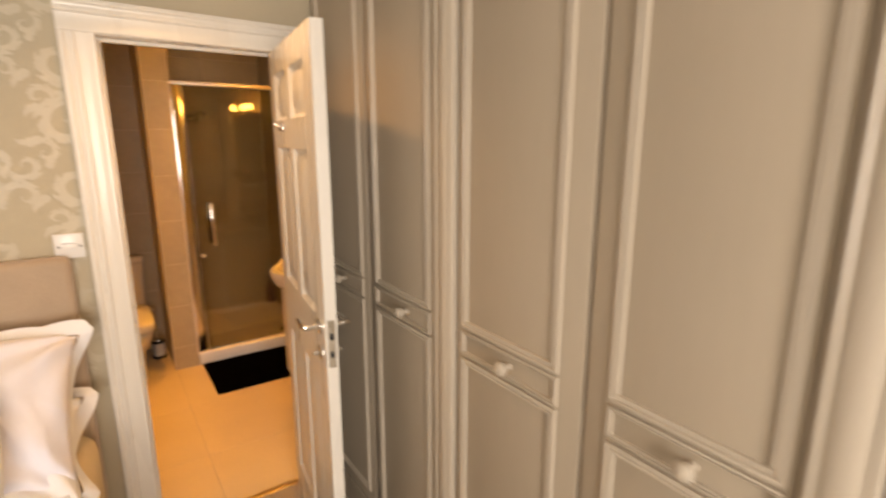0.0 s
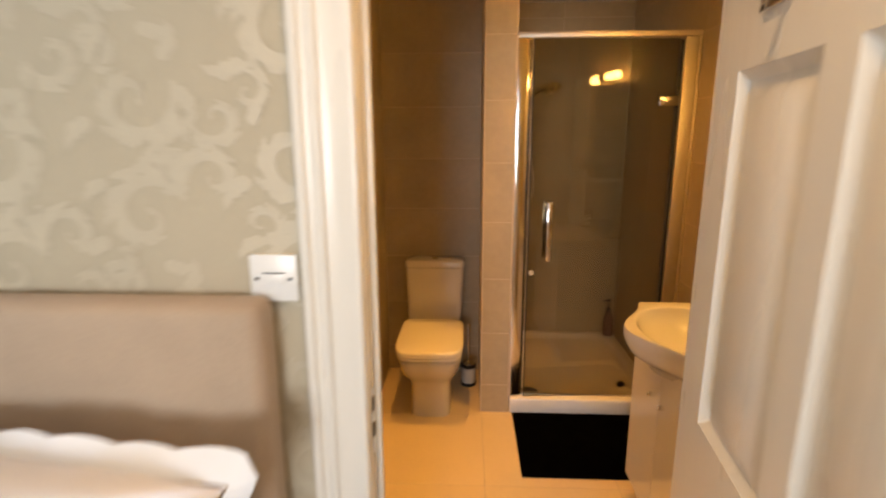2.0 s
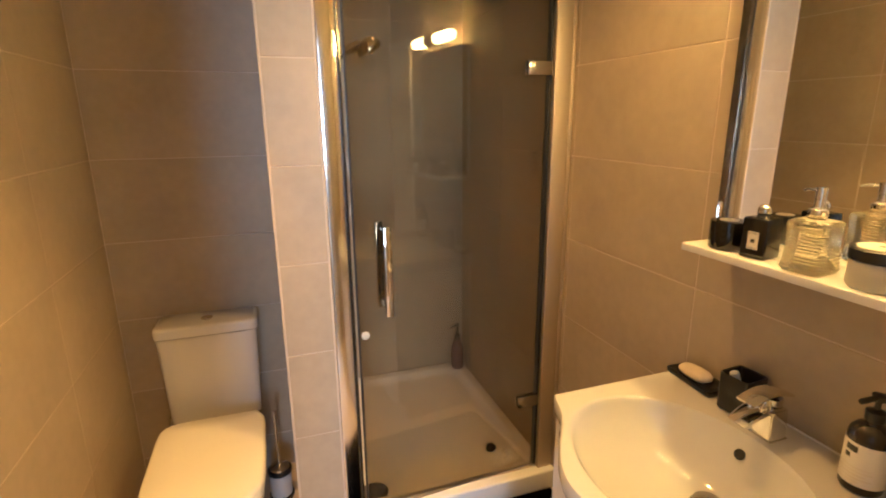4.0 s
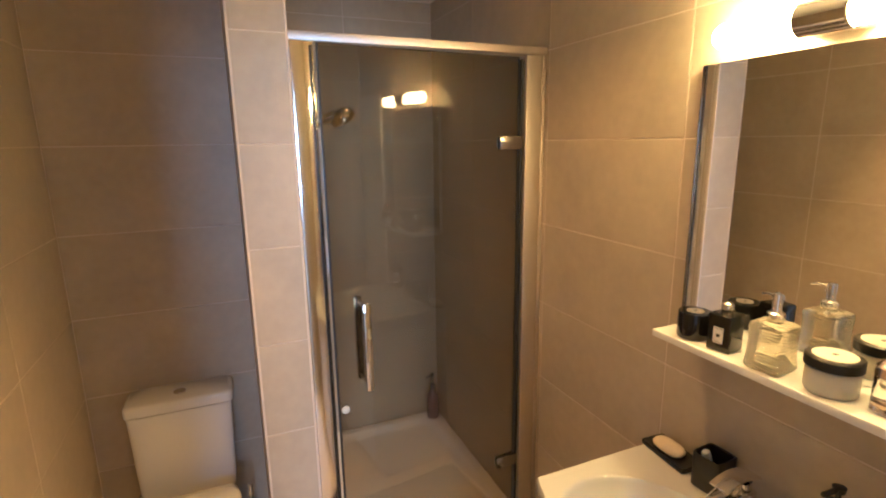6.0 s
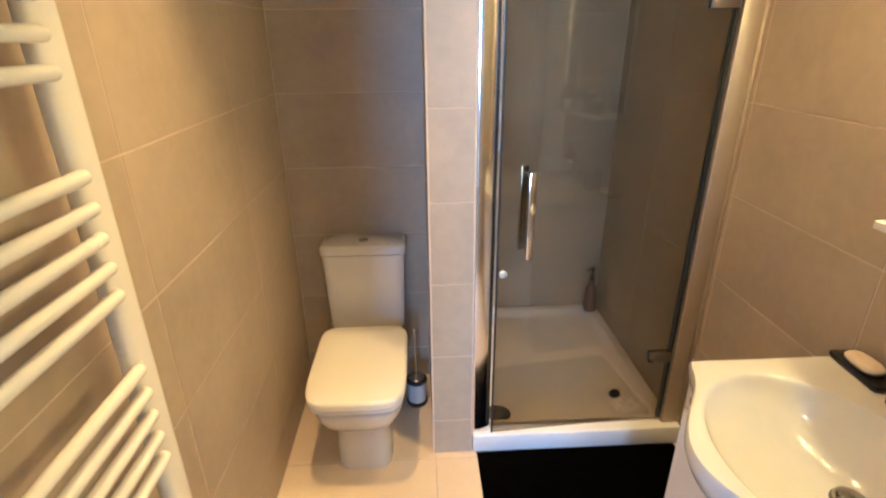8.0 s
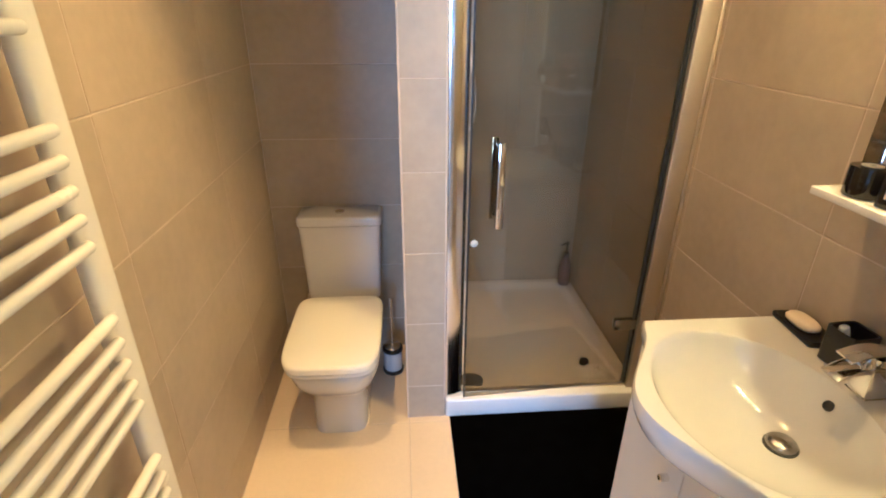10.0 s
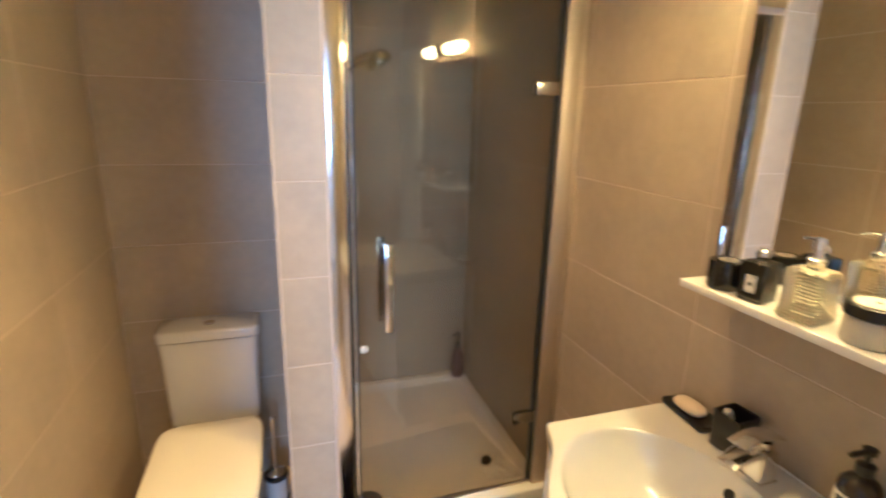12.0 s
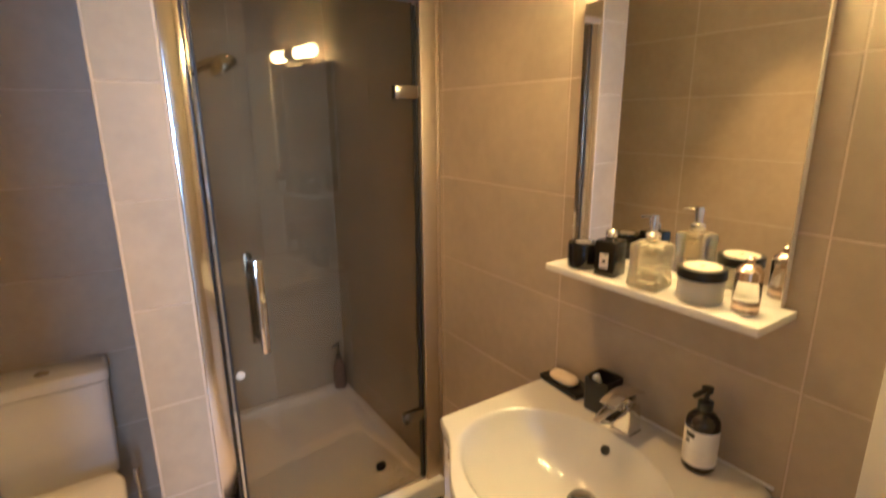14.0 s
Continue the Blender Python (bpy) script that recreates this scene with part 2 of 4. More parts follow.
def extrude_profile(profile, start, end, u, v, bm=None):
    """Sweeps a flat profile of (u, v) points straight from start to end."""
    bm = bm or bmesh.new()
    u, v = Vector(u), Vector(v)
    rings = [[Vector(q) + a * u + b * v for a, b in profile] for q in (start, end)]
    return loft(bm, rings)

# ---- structure ----
structure("floor", box(XL - 0.1, XR + 0.1, 2.300, YSH + 0.1, -0.12, -0.0013), M_GROUT, "grouted bed under cream floor tiles", "floor")
FLOOR = bpy.data.objects["floor"]
structure("bedroom_floor", box(BX0 - 0.1, BX1 + 0.1, BY0 - 0.1, 2.300, -0.12, 0.004), M_CARPET, "taupe fitted carpet of the bedroom", "floor")
structure("ceiling", box(BX0 - 0.1, BX1 + 0.1, BY0 - 0.1, YSH + 0.1, CEIL, CEIL + 0.1), M_CEIL, "smooth white painted ceiling", "ceiling")


def wall(name, x0, x1, y0, y1, z0=-0.1, z1=CEIL, material=M_GROUT, label="tile wall bed with pale grout"):
    return structure(name, box(x0, x1, y0, y1, z0, z1), material, label, "wall")


T = 0.008  # tiles
W_LEFT = wall("wall_left", XL - 0.12, XL - 0.0013, YB - 0.0013, YWC + 0.12)
W_WC = wall("wall_toilet_recess", XL - 0.0013, PX0 + 0.0013, YWC + 0.0013, YWC + 0.12)
W_PIER = wall("wall_pier", PX0 + 0.0013, PX1 - 0.0013, YP + 0.0013, YSH + 0.12)
W_SHOWER = wall("wall_shower_back", PX1 - 0.0013, XR + 0.0013, YSH + 0.0013, YSH + 0.12)
W_RIGHT = wall("wall_right", XR + 0.0013, XR + 0.12, YB - 0.0013, YSH + 0.12)
bm = box(BX0, OX0 - 0.025, YA, YB - 0.0013, -0.1, CEIL)
add_box(bm, OX1 + 0.025, XR + 0.0013, YA, YB - 0.0013, -0.1, CEIL)
add_box(bm, OX0 - 0.025, OX1 + 0.025, YA, YB - 0.0013, OZ + 0.025, CEIL)
W_DOOR = structure("wall_with_doorway", bm, M_PAPER, "beige damask wallpapered wall with a doorway", "wall")
wall("wall_bedroom_left", BX0 - 0.12, BX0, BY0, YB, material=M_BEDWALL, label="cream painted bedroom wall")
wall("wall_bedroom_right", BX1, BX1 + 0.12, BY0, YA, material=M_BEDWALL, label="cream painted bedroom wall")
bm = box(BX0, -0.8, BY0 - 0.2, BY0, -0.1, CEIL)
add_box(bm, 0.5, BX1, BY0 - 0.2, BY0, -0.1, CEIL)
add_box(bm, -0.8, 0.5, BY0 - 0.2, BY0, -0.1, 0.9)
add_box(bm, -0.8, 0.5, BY0 - 0.2, BY0, 2.1, CEIL)
structure("wall_bedroom_back", bm, M_BEDWALL, "cream painted bedroom wall with a window", "wall")
structure("ground", box(-60, 60, -90, BY0 - 0.2, -3.2, -3.0), M_CARPET, "dull ground outside below the window", "ground")

win = thing("window_1", -0.15, BY0 - 0.1, 0.9, "white painted bedroom window", "window", kind="structure")
for x0, x1, z0, z1 in ((-0.65, -0.59, 0, 1.2), (0.59, 0.65, 0, 1.2), (-0.59, 0.59, 0, 0.06), (-0.59, 0.59, 1.14, 1.2), (-0.03, 0.03, 0.06, 1.14)):
    part("window_frame", box(x0, x1, -0.04, 0.04, z0, z1, 0.004), M_GLOSS, win)

# doorway lining, architrave, threshold
LINING = thing("door_frame_1", OX0, YA, 0, "white gloss door lining with stop", "door frame", kind="structure")
ow, yd = OX1 - OX0, YB - YA + 0.006
part("jamb", box(-0.025, 0, -0.002, yd, 0, OZ + 0.025, 0.0015, 1), M_GLOSS, LINING)
part("jamb", box(ow, ow + 0.025, -0.002, yd, 0, OZ + 0.025, 0.0015, 1), M_GLOSS, LINING)
part("head", box(0, ow, -0.002, yd, OZ, OZ + 0.025, 0.0015, 1), M_GLOSS, LINING)
part("stop", box(0, 0.012, 0.048, yd - 0.016, 0, OZ - 0.013, 0.002, 1), M_GLOSS, LINING)
part("stop", box(0.0, ow, 0.048, yd - 0.016, OZ - 0.013, OZ, 0.002, 1), M_GLOSS, LINING)
ARCH = [(0, 0), (0, 0.020), (0.006, 0.024), (0.014, 0.024), (0.020, 0.017), (0.026, 0.016), (0.034, 0.021), (0.042, 0.021), (0.048, 0.014), (0.078, 0.011), (0.088, 0.016), (0.100, 0.016), (0.104, 0.012), (0.104, 0)]
bm = extrude_profile(ARCH, (OX0 - 0.106, YA - 0.002, 0), (OX0 - 0.106, YA - 0.002, OZ + 0.004), (1, 0, 0), (0, -1, 0))
extrude_profile(ARCH, (OX0 - 0.106, YA - 0.002, OZ + 0.108), (OX1 + 0.07, YA - 0.002, OZ + 0.100), (0, 0, -1), (0, -1, 0), bm)
extrude_profile(ARCH, (OX1 + 0.096, YA - 0.002, 0), (OX1 + 0.096, YA - 0.002, OZ + 0.004), (-1, 0, 0), (0, -1, 0), bm)
structure("architrave", bm, M_GLOSS, "moulded white gloss door surround", "trim")
structure("threshold_strip", box(OX0, OX1, 2.285, 2.315, -0.004, 0.008, 0.003), M_STRIP, "metal threshold strip between carpet and tiles", "trim")
bm = box(-0.0005, 0.002, 0.012, 0.036, 0.93, 1.07, 0.0006, 1)
strike = part("strike_plate", bm, M_CHROME, LINING, "chrome strike plate")
for z in (0.965, 1.02):
    part("keyhole", box(0.0018, 0.003, 0.018, 0.030, z, z + 0.028), M_SLOT, strike)
SKIRT = [(0, 0), (0.016, 0), (0.016, 0.10), (0.010, 0.112), (0.010, 0.13), (0.004, 0.14), (0, 0.14)]
structure("baseboard", extrude_profile(SKIRT, (BX0, YA - 0.001, 0.004), (OX0 - 0.107, YA - 0.001, 0.004), (0, -1, 0), (0, 0, 1)), M_GLOSS, "white gloss skirting board", "baseboard")

# wallpaper scrolls: tapering spirals with leaves, a repeat of flat printed ribbons
rng = random.Random(4)


layers = [0]


def ribbon(bm, pts, widths, y):
    layers[0] += 1
    y -= 0.00003 * (layers[0] % 31)
    left, right = [], []
    for i, (x, z) in enumerate(pts):
        x0, z0 = pts[max(i - 1, 0)]
        x1, z1 = pts[min(i + 1, len(pts) - 1)]
        d = math.hypot(x1 - x0, z1 - z0) or 1e-6
        nx, nz = -(z1 - z0) / d, (x1 - x0) / d
        left.append(bm.verts.new((x + nx * widths[i], y - 4e-6 * i, z + nz * widths[i])))
        right.append(bm.verts.new((x - nx * widths[i], y - 4e-6 * i, z - nz * widths[i])))
    for i in range(len(pts) - 1):
        bm.faces.new((left[i], left[i + 1], right[i + 1], right[i]))


def scroll(bm, x, z, size, start, hand, turns, y):
    n = 26
    pts, wid = [], []
    for i in range(n):
        f = i / (n - 1)
        a = start + hand * turns * 2 * math.pi * f
        r = size * (1 - 0.86 * f ** 0.8)
        pts.append((x + r * math.cos(a), z + r * math.sin(a)))
        wid.append(size * (0.055 + 0.10 * math.sin(math.pi * min(1, f * 1.15 + 0.05)) ** 1.2) * (1.6 if f > 0.93 else 1))
    ribbon(bm, pts, wid, y)
    return pts[0]


def leaf(bm, x, z, length, angle, curl, y):
    n = 12
    pts, wid = [], []
    a = angle
    for i in range(n):
        f = i / (n - 1)
        pts.append((x, z))
        wid.append(length * 0.20 * math.sin(math.pi * (0.08 + 0.92 * f) ** 0.75) * (0.55 + 0.45 * abs(math.sin(10 * f))) + 0.0004)
        a += curl / n
        x, z = x + length / n * math.cos(a), z + length / n * math.sin(a)
    ribbon(bm, pts, wid, y)


bm = bmesh.new()
CELL_X, CELL_Z = 0.27, 0.20
yy = YA - 0.0007


def acanthus(x, z, size, start, hand, turns, y):
    """A tapering scroll with curled leaf fingers along its outer side."""
    scroll(bm, x, z, size, start, hand, turns, y)
    for k in range(9):
        f = 0.02 + 0.075 * k
        a = start + hand * turns * 2 * math.pi * f
        r = size * (1 - 0.86 * f ** 0.8)
        leaf(bm, x + r * math.cos(a), z + r * math.sin(a), size * (0.95 - 0.07 * k), a + hand * 0.75, hand * (1.9 if k % 2 else 1.3), y - 0.00004)


for ci in range(-11, 2):
    for cj in range(4, 13):
        flip = 1 if (ci + cj) % 2 else -1
        cx, cz = 0.02 + ci * CELL_X, cj * CELL_Z + (0.10 if ci % 2 else 0)
        if cz > CEIL - 0.12:
            continue
        yj = yy - 0.0001 * ((ci + 2 * cj) % 3)
        tilt = 0.5 * math.sin(ci * 1.7 + cj * 2.3)
        acanthus(cx, cz, 0.080, 0.6 + tilt, flip, 1.15, yj)
        acanthus(cx + flip * 0.128, cz + 0.070, 0.050, 3.5 + tilt, -flip, 1.05, yj - 0.00003)
        acanthus(cx - flip * 0.070, cz - 0.088, 0.036, 1.4 + tilt, -flip, 1.0, yj - 0.00005)
        acanthus(cx + flip * 0.205, cz - 0.010, 0.040, 5.2 + tilt, flip, 1.0, yj - 0.00006)
        for a, c, l in ((0.9, -1.7, 0.075), (2.4, 1.8, 0.07), (3.6, -1.7, 0.085), (5.0, 1.5, 0.07)):
            leaf(bm, cx + 0.085 * math.cos(a), cz + 0.085 * math.sin(a), l, a + 0.5 * flip, c * flip, yj - 0.00009)
for v in bm.verts:
    v.co.x = min(v.co.x, OX0 - 0.107)
    v.co.z = min(v.co.z, CEIL - 0.002)
print_ob = part("scroll_print", bm, M_SCROLL, W_DOOR, "pale pearly damask scroll print")
tagged(print_ob, kind="stuff")

# ---- bathroom door leaf, standing open into the bedroom ----
DW, DH, DT = 0.700, 1.975, 0.038
door = thing("door_1", OX1 - 0.032, YA - 0.016, 0.008, "white gloss six-panel door, standing open", "door", rz=math.degrees(math.atan2(-0.690, -0.087)), kind="structure")
PANELS = [(x0, x1, z0, z1) for x0, x1 in ((0.095, 0.308), (0.368, 0.585)) for z0, z1 in ((0.20, 0.86), (1.08, 1.615), (1.715, 1.885))]
bm = bmesh.new()
for x0, x1 in ((0, 0.095), (0.585, DW)):
    add_box(bm, x0, x1, -DT / 2, DT / 2, 0, DH)
add_box(bm, 0.308, 0.368, -DT / 2, DT / 2, 0.2, 1.885)
for x0, x1 in ((0.095, 0.585),):
    for z0, z1 in ((0, 0.2), (1.885, DH)):
        add_box(bm, x0, x1, -DT / 2, DT / 2, z0, z1)
for x0, x1 in ((0.095, 0.308), (0.368, 0.585)):
    for z0, z1 in ((0.86, 1.08), (1.615, 1.715)):
        add_box(bm, x0, x1, -DT / 2, DT / 2, z0, z1)
part("door_frame", bm, M_GLOSS, door)
for x0, x1, z0, z1 in PANELS:
    bm = bmesh.new()
    rings = []
    for inset, y in ((0.0, -DT / 2 + 0.001), (0.014, -DT / 2 + 0.012), (0.020, -DT / 2 + 0.012), (0.042, -DT / 2 + 0.003)):
        rings.append([(x0 + inset, y, z0 + inset), (x1 - inset, y, z0 + inset), (x1 - inset, y, z1 - inset), (x0 + inset, y, z1 - inset)])
    loft(bm, rings, (False, True))
    loft(bm, [[(x, -y, z) for x, y, z in r] for r in rings], (False, True))
    part("panel", bm, M_GLOSS, door)
part("lock_plate", box(DW - 0.001, DW + 0.002, -0.012, 0.012, 0.93, 1.09, 0.0008, 1), M_CHROME, door, "chrome lock forend")
for z in (0.965, 1.025):
    part("latch", box(DW, DW + 0.004, -0.006, 0.006, z, z + 0.022, 0.001, 1), M_SLOT, door)
for s in (-1, 1):
    h = part("door_handle", lathe([(0.026, 0), (0.026, 0.006), (0.020, 0.009), (0.010, 0.011), (0.010, 0.045)], 24), M_CHROME, door, "chrome lever handle on a round rose")
    h.matrix_basis = pose(DW - 0.06, s * DT / 2, 1.055, -90 * s, 0, 0)
    lv = part("lever", tube([(0, 0, 0.040), (0.0, 0, 0.048), (-0.02, 0, 0.054), (-0.06, 0.002 * s, 0.054), (-0.115, 0.006 * s, 0.050)], 0.009, 12, radii=[0.010, 0.011, 0.010, 0.009, 0.007]), M_CHROME, h)
    r2 = part("thumb_turn", lathe([(0.024, 0), (0.024, 0.006), (0.018, 0.009), (0.007, 0.011), (0.007, 0.028), (0.002, 0.030)], 20), M_CHROME, door, "chrome bathroom turn")
    r2.matrix_basis = pose(DW - 0.06, s * DT / 2, 0.965, -90 * s, 0, 0)
hk = part("robe_hook", box(-0.045, 0.03, -0.006, 0.0, -0.014, 0.014, 0.003), M_CHROME, door, "chrome hook plate")
hk.matrix_basis = pose(0.20, -DT / 2, 1.69)
part("peg", capsule((0.02, -0.004, 0), (0.02, -0.035, 0.012), 0.006), M_CHROME, hk)
for z in (0.2, 1.0, 1.75):
    part("hinge", tube([(-0.004, DT / 2, z), (-0.004, DT / 2, z + 0.09)], 0.006), M_CHROME, door)

# ---- electric fittings of the bedroom wall ----
sw = thing("fused_switch", 0.243, YA, 1.293, "white square fused switch plate on wallpaper", "switch")
part("plate", box(-0.043, 0.043, -0.010, 0, -0.043, 0.043, 0.003), M_PLASTIC, sw)
part("fuse_holder", box(-0.019, 0.019, -0.0125, -0.009, -0.011, 0.008, 0.001), M_PLASTIC, sw)
part("groove", box(-0.020, 0.020, -0.0106, -0.0098, 0.0085, 0.0105), M_SLOT, sw)
for s in (-1, 1):
    part("screw", lathe([(0.0035, 0), (0.0035, 0.001), (0.001, 0.0015)], 12), M_SLOT, sw).matrix_basis = pose(s * 0.030, -0.0102, -0.001, 90, 0, 0)

# ---- fitted wardrobe ----


def panel_ring(bm, y0, y1, z0, z1, x, w=0.018, h=0.009):
    """A double-beaded moulding frame standing on the plane x, towards -x."""
    prof = [(0, 0), (0, h), (0.3 * w, h * 1.1), (0.42 * w, h * 0.5), (0.58 * w, h * 0.5), (0.7 * w, h), (0.95 * w, h * 0.9), (w, 0)]
    rings = []
    for inset, out in prof:
        rings.append([(x - out, y0 + inset, z0 + inset), (x - out, y1 - inset, z0 + inset), (x - out, y1 - inset, z1 - inset), (x - out, y0 + inset, z1 - inset)])
    loft(bm, rings, (False, False))


def wardrobe(y0, y1, doors):
    th = thing("fitted_wardrobe", WX, (y0 + y1) / 2, 0, "stone grey painted fitted wardrobe with beaded doors", "wardrobe", "run of fitted wardrobes")
    m = (y0 + y1) / 2
    part("carcass", box(0.022, 0.58, y0 - m, y1 - m, 0.0, CEIL - 0.004), M_WARD, th)
    part("plinth", box(-0.004, 0.022, y0 - m, y1 - m, 0.0, 0.13, 0.003), M_WARD, th)
    for a, b, p0, p1, k in doors:
        a, b, p0, p1, k = a - m, b - m, p0 - m, p1 - m, k - m
        d = part("door", box(0.0, 0.0215, a + 0.0015, b - 0.0015, 0.14, CEIL - 0.09, 0.002), M_WARD, th)
        for z0, z1 in ((0.20, 1.050), (1.060, 1.130), (1.140, CEIL - 0.15)):
            r = bmesh.new()
            panel_ring(r, p0, p1, z0, z1, 0.0, 0.020 if z1 - z0 > 0.1 else 0.010)
            part("beading", r, M_WARDTRIM, d)
        part("knob", lathe([(0.008, 0), (0.008, 0.010), (0.007, 0.016), (0.014, 0.022), (0.0185, 0.031), (0.017, 0.040), (0.010, 0.045), (0.001, 0.046)], 24), M_WARDTRIM, d, "pale painted round knob").matrix_basis = pose(0, k, 1.095, 0, -90, 0)
    part("cornice", box(-0.012, 0.022, y0 - m, y1 - m, CEIL - 0.085, CEIL - 0.004, 0.006), M_WARDTRIM, th)
    return th


wardrobe(1.292, 2.226, ((1.755, 2.22, 1.800, 2.165, 1.98), (1.296, 1.745, 1.332, 1.688, 1.475)))
wardrobe(0.330, 1.200, ((0.739, 1.196, 0.808, 1.164, 0.968), (0.334, 0.731, 0.350, 0.668, 0.488)))
wardrobe(-0.82, 0.238, ((-0.29, 0.234, -0.24, 0.184, -0.03), (-0.816, -0.30, -0.76, -0.35, -0.56)))
POST = [(-0.0425, 0), (-0.0425, 0.026), (-0.034, 0.030), (-0.028, 0.024), (-0.020, 0.030), (0.020, 0.030), (0.028, 0.024), (0.034, 0.030), (0.0425, 0.026), (0.0425, 0)]
for yc in (1.246, 0.284):
    p = thing("wardrobe_post", WX, yc, 0, "fluted pale stone painted pilaster between wardrobes", "wardrobe post", "wardrobe pilasters")
    part("shaft", extrude_profile(POST, (0.012, 0, 0), (0.012, 0, CEIL - 0.004), (0, 1, 0), (-1, 0, 0)), M_WARDTRIM, p)
    part("core", box(0.012, 0.58, -0.0425, 0.0425, 0, CEIL - 0.004), M_WARD, p)

# ---- bed ----
bed = thing("bed", -0.55, 1.1, 0.004, "double bed with taupe suede headboard, made up", "bed")
part("headboard", box(-0.95, 0.792, 1.045, 1.130, 0.25, 1.262, 0.026, 4), M_SUEDE, bed, "padded taupe suede headboard")
bm = bmesh.new()
add_box(bm, -0.945, 0.787, 1.048, 1.128, 0.0, 0.26, 0.01)
part("headboard_leg_panel", bm, M_SUEDE, bed)
part("divan_base", box(-0.95, 0.77, -0.9, 1.04, 0.05, 0.36, 0.02, 3), M_SUEDE, bed)
part("mattress", box(-0.95, 0.79, -0.9, 1.035, 0.36, 0.66, 0.07, 5), M_MATTRESS, bed, "cream quilted mattress")
bm = bmesh.new()
NX, NY = 70, 70
grid = [[None] * (NY + 1) for _ in range(NX + 1)]
for i in range(NX + 1):
    for j in range(NY + 1):
        u, v = i / NX, j / NY
        x, y = -1.0 + 1.84 * u, -0.94 + 1.55 * v
        z = 0.715 + 0.018 * noise.noise((x * 4, y * 3, 0.3)) + 0.02 * noise.noise((x * 9, y * 2, 1.3))
        if u > 0.955:
            z -= 0.32 * ((u - 0.955) / 0.045) ** 0.8
            x -= 0.02
        if v > 0.95:
            z -= 0.04 * ((v - 0.95) / 0.05) ** 2
        grid[i][j] = bm.verts.new((x, y, z))
for i in range(NX):
    for j in range(NY):
        bm.faces.new((grid[i][j], grid[i + 1][j], grid[i + 1][j + 1], grid[i][j + 1]))
duvet = thing("duvet", -0.55, 1.1, 0.004, "white cotton duvet spread over the bed", "duvet")
part("cover", bm, M_WHITECOT, duvet, angle=80)


def pillow_mesh(w, h, t, seed, wrinkle=0.036, n=84, waist=0.05):
    bm = bmesh.new()
    rings = {}
    for side in (1, -1):
        for i in range(n + 1):
            for j in range(n + 1):
                u, v = 2 * i / n - 1, 2 * j / n - 1
                rim = (1 - abs(u) ** 3.2) * (1 - abs(v) ** 3.2)
                pinch = 1 - 0.05 * (abs(u * v)) ** 1.5
                z = side * t / 2 * max(0, rim) ** 0.58
                x, y = w / 2 * u * (pinch - waist * (1 - v * v) * abs(u) ** 3 * 2 * w / 0.9), h / 2 * v * pinch
                if rim > 0:
                    z += 0.5 * wrinkle * rim ** 0.4 * (noise.noise((x * 5 + seed, y * 5, side)) + 0.4 * noise.noise((x * 11 + y * 7, y * 3 - x * 4 + seed, side * 2)) + 0.5 * noise.noise((x * 24 - y * 8, y * 9 + seed, 3 * side)))
                if rim > 0:
                    warp = 0.05 * noise.noise((x * 6, y * 6, seed))
                    fold = noise.noise(((x + warp) * 13 + y * 9 + seed, (y - x) * 2.2, side))
                    z += side * wrinkle * 0.6 * rim ** 0.3 * max(0.0, 0.22 - abs(fold)) / 0.22 * (0.35 + 0.65 * abs(u)) * max(0.0, 0.5 + noise.noise((x * 3, y * 3, 4 + seed)))
                for sx in (-1, 1):
                    for sy in (-1, 1):
                        dx, dy = x - sx * w / 2, y - sy * h / 2
                        r = math.hypot(dx, dy)
                        z += side * 0.9 * wrinkle * rim ** 0.3 * math.exp(-r / 0.20) * math.sin(11 * math.atan2(dy, dx) + seed + sx)
                edge = i in (0, n) or j in (0, n)
                key = (i, j) if edge else (i, j, side)
                if key not in rings:
                    rings[key] = bm.verts.new((x, y, z))
        for i in range(n):
            for j in range(n):
                q = [rings.get((a, b)) or rings[(a, b, side)] for a, b in ((i, j), (i + 1, j), (i + 1, j + 1), (i, j + 1))]
                bm.faces.new(q if side > 0 else q[::-1])
    return bm


